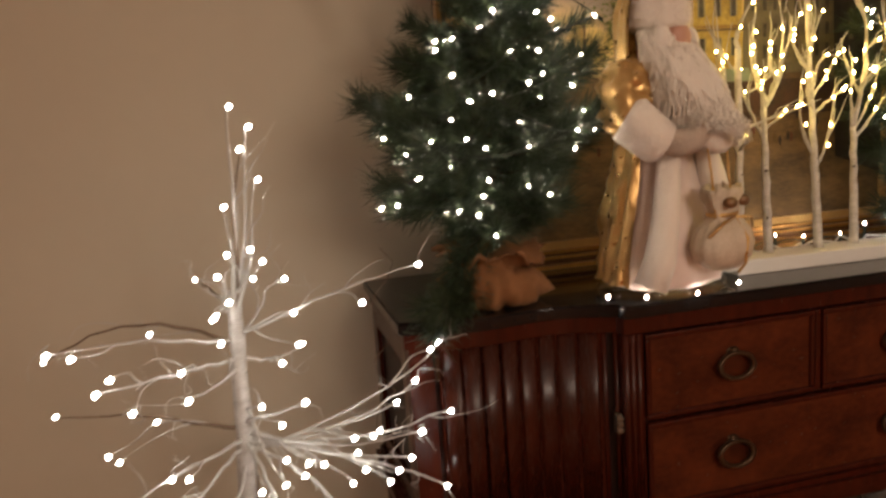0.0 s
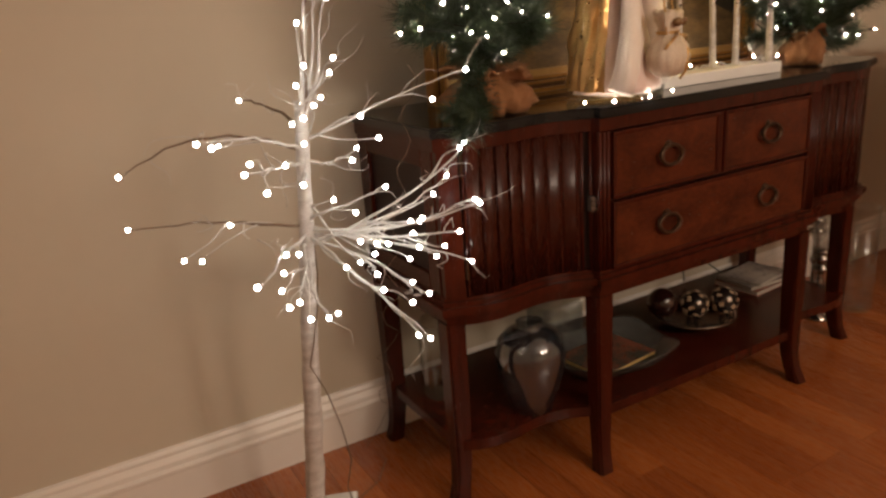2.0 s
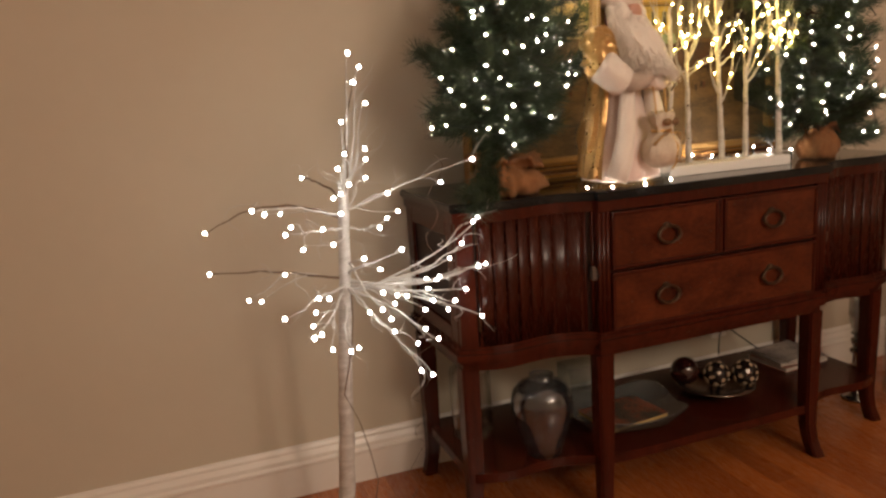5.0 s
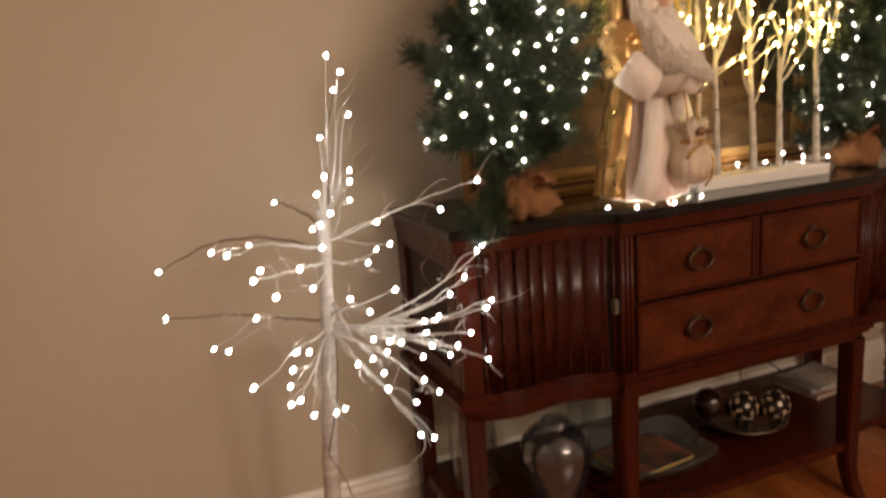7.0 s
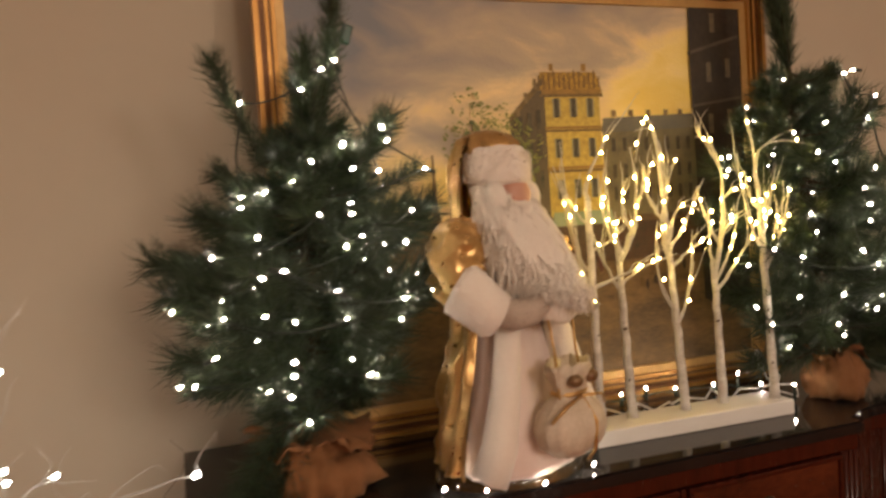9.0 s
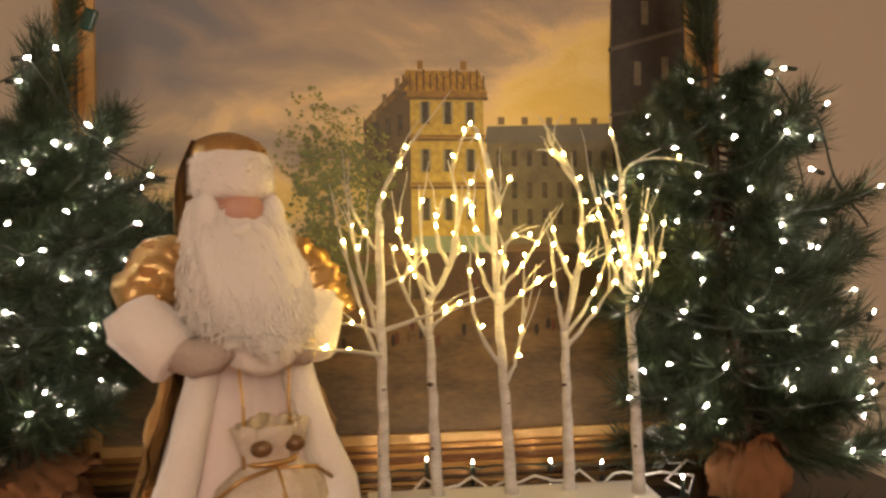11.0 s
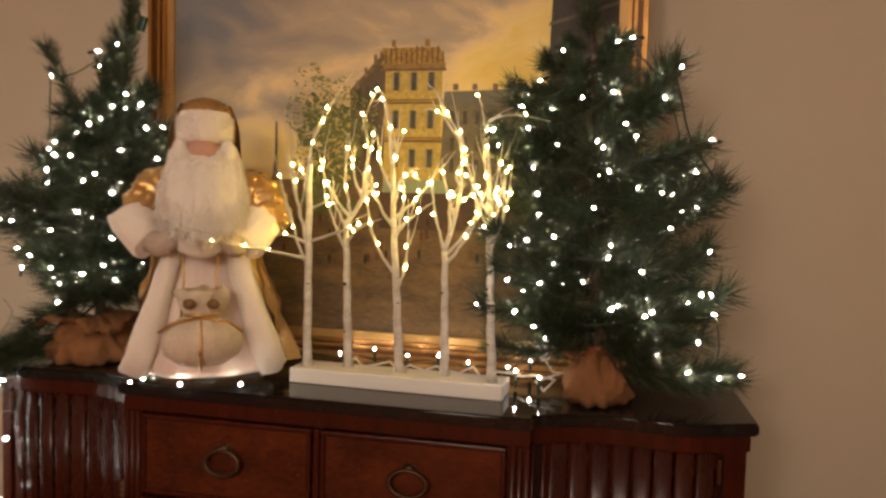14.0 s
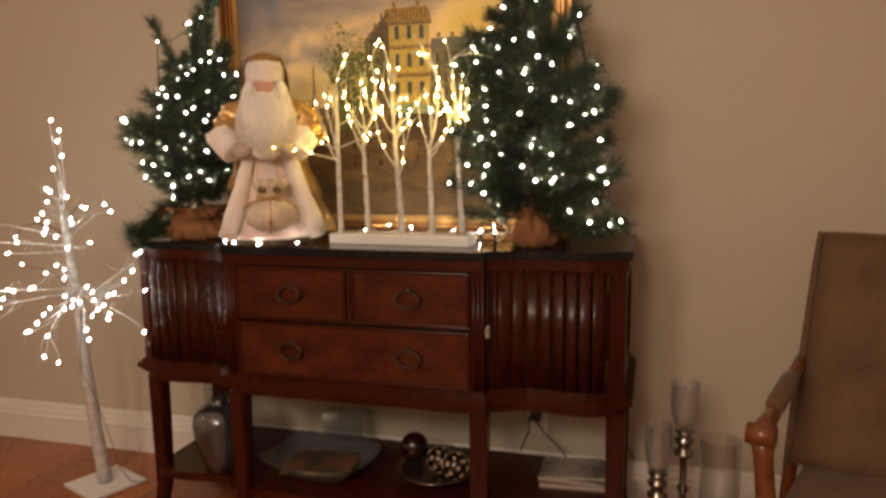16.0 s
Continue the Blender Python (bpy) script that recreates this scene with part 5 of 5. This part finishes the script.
# ---- lights lying on the stone top ----
def loose_lights():
    random.seed(9)
    th = thing("loose_string_lights", (0.1, -0.25, TOP), "clear mini lights on cord lying on the stone top", "string lights")
    pts = [(-0.20, -0.24), (-0.06, -0.235), (0.02, -0.225), (0.10, -0.235), (0.17, -0.225), (0.24, -0.235), (0.33, -0.25), (0.38, -0.27)]
    bm = bmesh.new()
    for a, b in zip(pts, pts[1:]):
        tube(bm, arc((*a, TOP + 0.012), (*b, TOP + 0.012), -0.006, 7, 0.012), 0.0016, 5)
    part("cord", bm, M_CORD, th)
    for x, y in pts[1:] + [(0.36, -0.36), (0.41, -0.40)]:
        z = TOP + random.uniform(0.018, 0.045)
        bulb(ME_MINI, (x, y, z), th, (random.uniform(-0.3, 0.3), -0.2, 1))
        part("socket", tube(bmesh.new(), [(x, y, TOP + 0.004), (x, y, z - 0.006)], [0.0042, 0.0036], 6), M_CORD, th)
    for dx, dy in ((-0.135, -0.035), (-0.080, -0.085), (0.012, -0.108), (0.120, -0.062)):
        x, y = -0.272 + dx, -0.465 + dy * 0.75
        bulb(ME_MINI, (x, y - 0.022, TOP + 0.010), th, (dx, dy, 0.2))
    wc = thing("white_power_cord", (0.2, -0.30, TOP), "white power cord with inline switch coiled behind the birch base", "cord")
    pts = [Vector((-0.02 + 0.026 * i, -0.335 + 0.018 * math.sin(1.9 * i), TOP + 0.010 + 0.022 * abs(math.sin(1.3 * i)))) for i in range(17)] + [Vector(p) for p in ((0.44, -0.375, TOP + 0.03), (0.42, -0.40, TOP + 0.012), (0.40, -0.36, TOP + 0.02), (0.46, -0.31, TOP + 0.035), (0.50, -0.26, TOP + 0.012))]
    part("cable", tube(bmesh.new(), pts, 0.0022, 7), M_WHITECORD, wc)
    bm = boxed(-0.010, 0.010, -0.006, 0.006, -0.022, 0.022, bev=0.003)
    bm.transform(Matrix.Translation((0.405, -0.31, TOP + 0.075)) @ Matrix.Rotation(radians(-28), 4, "Y"))
    part("plug", bm, M_WHITECORD, wc)
    part("plug_lead", tube(bmesh.new(), [(0.413, -0.31, TOP + 0.056), (0.43, -0.305, TOP + 0.03), (0.455, -0.31, TOP + 0.03)], 0.002, 6), M_WHITECORD, wc)


loose_lights()

gp = thing("green_plug", (-0.49, -0.36, 1.70), "dark green light-string plug hanging near the pine tip", "plug")
bm = boxed(-0.009, 0.009, -0.006, 0.006, -0.016, 0.016, bev=0.003)
bm.transform(Matrix.Translation((-0.480, -0.375, 1.695)) @ Matrix.Rotation(radians(18), 4, "Y"))
part("plug_body", bm, mat("green_plastic", (0.01, 0.06, 0.035), (0.008, 0.045, 0.03), 0.35, scale=30), gp)
part("lead", tube(bmesh.new(), [(-0.484, -0.375, 1.711), (-0.49, -0.378, 1.728), (-0.505, -0.38, 1.722), (-0.515, -0.385, 1.690)], 0.0018, 6), M_CORD, gp)

# ---- things on the lower shelf ----
SH = 0.1765


def vase(place, prof, m, label, name="glass_vase"):
    inner = [(max(0.004, r - 0.004), z + (0.006 if i == 0 else 0)) for i, (r, z) in enumerate(prof)]
    bm = lathe(bmesh.new(), [(0.004, 0.0)] + prof + list(reversed(inner)) + [(0.003, 0.007)], place, 36, loop=True)
    solid(bm)
    return tagged(part(name, bm, m, None), label, "vase")


vase((-0.519, -0.420, SH), [(0.046, 0.0), (0.052, 0.005), (0.062, 0.035), (0.077, 0.080), (0.088, 0.125), (0.092, 0.160), (0.086, 0.192), (0.066, 0.216), (0.040, 0.229), (0.030, 0.236), (0.036, 0.246)], M_SMOKE, "smoky grey glass vase with narrow neck on the shelf")
vase((-0.655, -0.200, SH), [(0.062, 0.0), (0.066, 0.02), (0.066, 0.16), (0.064, 0.215)], M_GLASS, "clear glass cylinder vase at the back of the shelf")


def dish():
    d = thing("glass_platter", (-0.195, -0.345, SH), "square frosted glass platter with rounded corners", "platter")
    bm = bmesh.new()
    n, rows = 64, []
    for s, z in ((0.04, 0.006), (0.105, 0.006), (0.124, 0.014), (0.166, 0.048), (0.172, 0.051), (0.168, 0.045), (0.126, 0.008), (0.10, 0.001), (0.03, 0.001)):
        ring = []
        for k in range(n):
            a = 2 * math.pi * k / n
            c, q = math.cos(a), math.sin(a)
            f = (abs(c) ** 5 + abs(q) ** 5) ** (-1 / 5)
            ring.append(bm.verts.new((s * f * c * 1.05, s * f * q * 0.82, z + 0.030 * max(0, abs(c * q) * 2 - 0.5) * (s > 0.13))))
        rows.append(ring)
    for r0, r1 in zip(rows, rows[1:]):
        for k in range(n):
            bm.faces.new((r0[k], r0[(k + 1) % n], r1[(k + 1) % n], r1[k])).smooth = True
    bm.faces.new(rows[0]), bm.faces.new(list(reversed(rows[-1])))
    solid(bm)
    place = Matrix.Translation((-0.195, -0.345, SH + 0.0005)) @ Matrix.Rotation(radians(-8), 4, "Z")
    bm.transform(place)
    part("plate", bm, thin_glass("sea_grey_glass", (0.72, 0.74, 0.72), 0.05, (0.26, 0.27, 0.255), 0.28), d)
    book = thing("booklet", place @ Vector((0, 0, 0.007)), "red-brown picture booklet with cream pages in the platter", "book")
    turn = place @ Matrix.Rotation(radians(14), 4, "Z")
    bk = boxed(-0.112, 0.112, -0.086, 0.086, 0.0255, 0.0275, bev=0.0006)
    bk.transform(turn)
    pg = boxed(-0.109, 0.110, -0.084, 0.083, 0.0145, 0.0252, bev=0.001)
    pg.transform(turn)
    part("page_block", pg, mat("cream_paper", (0.66, 0.47, 0.18), (0.48, 0.34, 0.13), 0.8, scale=8, stretch=(1, 1, 60)), book, "cream page block")
    part("cover", bk, mat("red_brown_cover", (0.24, 0.085, 0.05), (0.035, 0.045, 0.035), 0.3, scale=11, spread=0.12), book)


dish()


def square_vase():
    """A clear rectangular glass box at the back of the shelf."""
    bm = bmesh.new()
    x0, x1, y0, y1, h, t = -0.275, -0.125, -0.160, -0.065, 0.120, 0.005
    box(bm, x0, x1, y0, y1, SH + 0.0005, SH + 0.009)
    for a in ((x0, x1, y0, y0 + t), (x0, x1, y1 - t, y1), (x0, x0 + t, y0 + t + 0.0004, y1 - t - 0.0004), (x1 - t, x1, y0 + t + 0.0004, y1 - t - 0.0004)):
        box(bm, *a, SH + 0.0095, SH + h)
    return tagged(part("glass_box", bm, thin_glass("clear_thick_glass", (0.90, 0.92, 0.91), 0.06, (0.5, 0.5, 0.5), 0.05), None), "clear rectangular glass vase at the back of the shelf", "vase")


square_vase()


def ornament_bowl():
    b = (0.195, -0.313, SH)
    bm = lathe(bmesh.new(), [(0.006, 0.001), (0.050, 0.001), (0.052, 0.005), (0.040, 0.010), (0.060, 0.014), (0.100, 0.023), (0.128, 0.037), (0.132, 0.038), (0.128, 0.042), (0.095, 0.029), (0.05, 0.019), (0.004, 0.017)], b, 44)
    bmesh.ops.recalc_face_normals(bm, faces=bm.faces)
    tagged(part("bowl", bm, mat("dark_silver", (0.30, 0.24, 0.20), (0.18, 0.14, 0.12), 0.18, 0.9, scale=30), None), "shallow dark silver bowl on the shelf", "bowl")
    ob = part("plain_ornament", ball(bmesh.new(), (b[0] - 0.088, b[1] + 0.046, SH + 0.0800), 0.047, u=28, v=18), mat("oxblood_lacquer", (0.030, 0.008, 0.006), (0.018, 0.006, 0.005), 0.08, scale=10, coat=0.5), None)
    tagged(ob, "glossy dark brown ornament ball in the bowl", "ornament")
    m_shell, m_dark = mat("shell_chip", (0.66, 0.52, 0.36), (0.30, 0.18, 0.09), 0.22, scale=60), mat("black_resin", (0.012, 0.008, 0.006), (0.02, 0.012, 0.01), 0.2, scale=20)
    random.seed(3)
    for dx, dy, dz in ((0.012, 0.006, 0.0620), (0.080, -0.052, 0.0740)):
        th = thing("mosaic_ornament", (b[0] + dx, b[1] + dy, SH + 0.03), "black ornament ball inlaid with shell chips", "ornament", "mosaic balls in the bowl")
        c = Vector((b[0] + dx, b[1] + dy, SH + dz))
        part("core", ball(bmesh.new(), c, 0.042, u=24, v=16), m_dark, th)
        for i in range(26):
            zz = 1 - 2 * (i + 0.5) / 26
            a = i * 2.399
            d = Vector((math.sqrt(1 - zz * zz) * math.cos(a), math.sqrt(1 - zz * zz) * math.sin(a), zz))
            bm = bmesh.new()
            s1, s2 = random.uniform(0.005, 0.0095), random.uniform(0.004, 0.0075)
            box(bm, -s1, s1, -s2, s2, -0.002, 0.0012, bev=0.0008)
            bm.transform(Matrix.Translation(c + d * 0.0422) @ d.to_track_quat("Z", "Y").to_matrix().to_4x4() @ Matrix.Rotation(random.uniform(0, 3), 4, "Z"))
            part("chip", bm, m_shell, th)


ornament_bowl()


def magazines():
    random.seed(6)
    z = SH
    for i, (w, d, h, a) in enumerate(((0.108, 0.086, 0.016, 4), (0.104, 0.080, 0.012, -3), (0.095, 0.074, 0.010, 9))):
        th = thing("magazine", (0.625, -0.205, z), ("closed hardback book on the shelf", "closed picture magazine on the stack", "worn grey picture magazine on top of the stack")[i], "magazine", "stack of magazines")
        place = Matrix.Translation((0.625, -0.205, z)) @ Matrix.Rotation(radians(a), 4, "Z")
        bm = boxed(-w + 0.003, w - 0.002, -d + 0.003, d - 0.003, 0.0012, h - 0.0012)
        bm.transform(place)
        part("page_block", bm, mat("paper_edges", (0.50, 0.45, 0.39), (0.36, 0.32, 0.27), 0.8, scale=40, stretch=(1, 1, 30)), th)
        for q0, q1 in ((0.0003, 0.0012), (h - 0.0012, h - 0.0003)):
            bm = boxed(-w, w, -d, d, q0, q1)
            bm.transform(place)
            part("cover", bm, mat("cover_print", ((0.30, 0.10, 0.06), (0.34, 0.30, 0.26), (0.40, 0.36, 0.32))[i], ((0.15, 0.06, 0.04), (0.12, 0.10, 0.09), (0.09, 0.08, 0.08))[i], 0.3, scale=9, spread=0.15), th)
        z += h


magazines()

# ---- outlet and plugs on the wall ----
wo = thing("wall_outlet", (0.42, 0, 0.28), "white wall outlet with a black plug and cord", "outlet")
part("cover_plate", boxed(0.44, 0.51, -0.007, -0.001, 0.235, 0.35, bev=0.002), M_TRIM, wo)
part("black_plug", boxed(0.452, 0.488, -0.042, -0.0075, 0.292, 0.329, bev=0.004), mat("black_plastic", (0.012, 0.012, 0.013), (0.02, 0.02, 0.02), 0.4, scale=30), wo)
part("black_cord", tube(bmesh.new(), arc((0.47, -0.04, 0.302), (0.60, -0.10, 0.186), 0.01, 9, 0.02), 0.0028, 6), M_CORD, wo)
part("black_cord", tube(bmesh.new(), arc((0.455, -0.035, 0.307), (0.43, -0.06, 0.19), -0.02, 9, 0.03), 0.0025, 6), M_CORD, wo)
bp = thing("brown_cable", (0.75, -0.03, 0.3), "dark cable running down the wall behind the sideboard", "cable")
part("cable", tube(bmesh.new(), arc((0.66, -0.018, 0.50), (0.80, -0.03, 0.19), 0.01, 9, 0.01), 0.003, 6), M_CORD, bp)

# ---- glass holders on the floor ----
M_CRACKLE = thin_glass("crackle_glass", (0.95, 0.95, 0.94), 0.10, (0.7, 0.68, 0.64), 0.05, 1.0, 110)
M_PEWTER = mat("polished_pewter", (0.42, 0.38, 0.34), (0.22, 0.19, 0.16), 0.16, 0.95, scale=40)


def holder(x, y, h, w):
    th = thing("candle_holder", (x, y, 0), "crackle glass hurricane on a polished pewter stem on the floor", "candle holder", "pair of hurricanes")
    s = h - 0.150
    part("stem", lathe(bmesh.new(), [(0.008, 0.0), (0.050, 0.0), (0.052, 0.008), (0.030, 0.018), (0.014, 0.035), (0.010, s * 0.45), (0.019, s * 0.5), (0.010, s * 0.55), (0.013, s - 0.085), (0.030, s - 0.078), (0.031, s - 0.068), (0.020, s - 0.062), (0.019, s - 0.046), (0.028, s - 0.040), (0.029, s - 0.028), (0.016, s - 0.022), (0.022, s - 0.012), (0.030, s - 0.004), (0.006, s)], (x, y, 0), 28), M_PEWTER, th)
    prof = [(0.012, s + 0.001), (0.030, s + 0.010), (w * 0.90, s + 0.045), (w, s + 0.085), (w * 0.95, h - 0.008), (w * 1.0, h), (w * 0.96, h), (w * 0.91, h - 0.010), (w * 0.95, s + 0.085), (w * 0.85, s + 0.047), (0.026, s + 0.014), (0.004, s + 0.006)]
    bm = lathe(bmesh.new(), prof, (x, y, 0), 32, loop=True)
    solid(bm)
    part("glass_bowl", bm, M_CRACKLE, th, "crackled clear glass bowl")


holder(0.880, -0.290, 0.415, 0.041)
holder(0.955, -0.215, 0.525, 0.044)
vase((1.050, -0.330, 0.0005), [(0.050, 0.0), (0.056, 0.012), (0.057, 0.06), (0.057, 0.40)], M_GLASS, "tall clear glass cylinder standing on the floor")


# ---- the armchair ----
def armchair():
    M_VELVET = mat("olive_brown_velvet", (0.165, 0.090, 0.038), (0.080, 0.044, 0.019), 0.85, scale=7, bump=0.25, bscale=300, sheen=0.08)
    M_ARM = mat("cherry_wood", (0.23, 0.070, 0.020), (0.11, 0.030, 0.010), 0.25, scale=7, stretch=(4, 1, 4), coat=0.4)
    ch = thing("armchair", (1.47, -0.62, 0), "wooden armchair with olive-brown velvet tufted back and padded arms", "armchair")
    W = Matrix.Translation((1.47, -0.62, 0)) @ Matrix.Rotation(radians(-20), 4, "Z")

    def put(name, bm, m, parent=ch, label=""):
        bm.transform(W)
        return part(name, bm, m, parent, label)

    def back_pt(u, v):
        """Along the reclining back: u from -1 to 1 across, v from 0 to 1 up."""
        return Vector((u * (0.306 - 0.014 * v), 0.055 + 0.225 * v - 0.012 * (1 - u * u), 0.40 + 0.585 * v))

    bm = bmesh.new()
    nu, nv = 36, 44
    tufts = [(u, v) for r, v in enumerate((0.22, 0.42, 0.62, 0.82)) for u in ((-0.55, 0.0, 0.55) if r % 2 else (-0.28, 0.28))]
    rows = []
    for j in range(nv + 1):
        row = []
        for i in range(nu + 1):
            u, v = 2 * i / nu - 1, j / nv
            p = back_pt(u * 0.975, 0.01 + 0.98 * v)
            edge = min(1, 6 * min(1 - abs(u), 2 * v, 2 * (1 - v)))
            d = 0.045 * math.sqrt(max(0, edge))
            for tu, tv in tufts:
                q = ((u - tu) * 0.27) ** 2 + ((v - tv) * 0.55) ** 2
                d -= 0.022 * math.exp(-q / 0.0009) * edge
            p.y -= d
            row.append(bm.verts.new(p))
        rows.append(row)
    for j in range(nv):
        for i in range(nu):
            bm.faces.new((rows[j][i], rows[j][i + 1], rows[j + 1][i + 1], rows[j + 1][i])).smooth = True
    back = put("back_cushion", bm, M_VELVET, label="olive-brown tufted velvet back")
    for tu, tv in tufts:
        p = back_pt(tu * 0.93, 0.02 + 0.95 * tv)
        put("button", ball(bmesh.new(), (p.x, p.y - 0.026, p.z), 0.008, (1, 0.5, 1)), M_VELVET, back)
    bm = bmesh.new()
    vs = [[bm.verts.new(back_pt(u, v) + Vector((0, 0.028, 0))) for u in (-1, -0.5, 0, 0.5, 1)] for v in (0, 0.25, 0.5, 0.75, 1)]
    for j in range(4):
        for i in range(4):
            bm.faces.new((vs[j][i], vs[j + 1][i], vs[j + 1][i + 1], vs[j][i + 1]))
    put("back_cover", bm, M_VELVET)
    edge = [back_pt(-1, v / 8) for v in range(9)] + [back_pt(u / 4, 1) for u in range(-3, 4)] + [back_pt(1, v / 8) for v in range(8, -1, -1)]
    put("back_piping", tube(bmesh.new(), edge, 0.0095, 10), mat("dark_velvet_welt", (0.15, 0.085, 0.034), (0.09, 0.05, 0.02), 0.85, scale=20, bump=0.3, bscale=260))
    bm = bmesh.new()
    box(bm, -0.275, 0.275, -0.30, 0.12, 0.300, 0.410, bev=0.035)
    bmesh.ops.subdivide_edges(bm, edges=bm.edges, cuts=2, use_grid_fill=True)
    for v in bm.verts:
        if v.co.z > 0.37:
            v.co.z += 0.028 * max(0, 1 - (v.co.x / 0.27) ** 2) * max(0, 1 - ((v.co.y + 0.05) / 0.25) ** 2)
    put("seat", smooth(bm), M_VELVET, label="olive-brown velvet seat cushion")
    bm = bmesh.new()
    box(bm, -0.285, 0.285, -0.310, 0.13, 0.245, 0.308, bev=0.008)
    put("seat_rail", bm, M_ARM)
    for s in (-1, 1):
        arm = [(s * 0.300, 0.175, 0.655), (s * 0.303, 0.11, 0.640), (s * 0.305, 0.0, 0.618), (s * 0.303, -0.13, 0.604), (s * 0.300, -0.225, 0.602), (s * 0.300, -0.272, 0.598)]
        a = put("arm", tube(bmesh.new(), arm, [0.020, 0.019, 0.016, 0.016, 0.021, 0.023], 12), M_ARM, label="polished cherry arm")
        sc = bmesh.new()
        tube(sc, [(s * 0.300 - 0.030, -0.272, 0.590), (s * 0.300 + 0.030, -0.272, 0.590)], 0.025, 18)
        put("scroll", sc, M_ARM, a)
        put("arm_pad", tube(bmesh.new(), [(s * 0.304, 0.055, 0.637), (s * 0.304, 0.040, 0.634), (s * 0.304, -0.125, 0.613), (s * 0.303, -0.145, 0.611)], [0.018, 0.023, 0.023, 0.018], 14), M_VELVET, a, "velvet arm pad")
        put("arm_post", tube(bmesh.new(), [(s * 0.300, -0.262, 0.585), (s * 0.298, -0.250, 0.52), (s * 0.285, -0.262, 0.42), (s * 0.272, -0.285, 0.33)], [0.026, 0.021, 0.022, 0.026], 12), M_ARM)
        put("leg", tube(bmesh.new(), [(s * 0.262, -0.285, 0.31), (s * 0.268, -0.298, 0.20), (s * 0.262, -0.290, 0.08), (s * 0.268, -0.305, 0.0)], [0.028, 0.025, 0.018, 0.024], 12), M_ARM)
        put("leg", tube(bmesh.new(), [(s * 0.245, 0.165, 0.31), (s * 0.248, 0.185, 0.16), (s * 0.250, 0.225, 0.0)], [0.024, 0.021, 0.019], 10), M_ARM)
        put("back_post", tube(bmesh.new(), [tuple(back_pt(s * 1.0, 0) + Vector((0, 0.012, -0.12))), tuple(back_pt(s * 1.0, 0.45) + Vector((0, 0.012, 0)))], 0.018, 10), M_ARM)
    return ch


armchair()

# ---- oak strips of the floor ----
def strip_mesh(w, l):
    bm = boxed(-w / 2 + 0.0004, w / 2 - 0.0004, 0.0005, l - 0.0005, -0.0115, -0.0004, bev=0.0008)
    me = bpy.data.meshes.new("plank")
    bm.to_mesh(me)
    bm.free()
    me.materials.append(M_OAK)
    return me


random.seed(41)
PW = 0.083
lens = (0.62, 0.85, 1.10)
STRIPS = [strip_mesh(PW, l) for l in lens]
rest = bmesh.new()
x = X0 + PW / 2
while x < X1:
    y = 0.0
    if -1.9 < x < 1.75:
        while y > -1.75:
            k = random.randrange(3)
            ob = new("plank", STRIPS[k])
            ob.matrix_basis = Matrix.Translation((x, y - lens[k], 0))
            ob.parent = floor
            y -= lens[k]
    while y > Y0 + 0.05:
        l = min(random.uniform(0.6, 1.4), y - Y0)
        box(rest, x - PW / 2 + 0.0004, x + PW / 2 - 0.0004, y - l, y - 0.001, -0.0115, -0.0004)
        y -= l
    x += PW
tagged(part("plank_rest", rest, M_OAK, floor), kind="stuff")
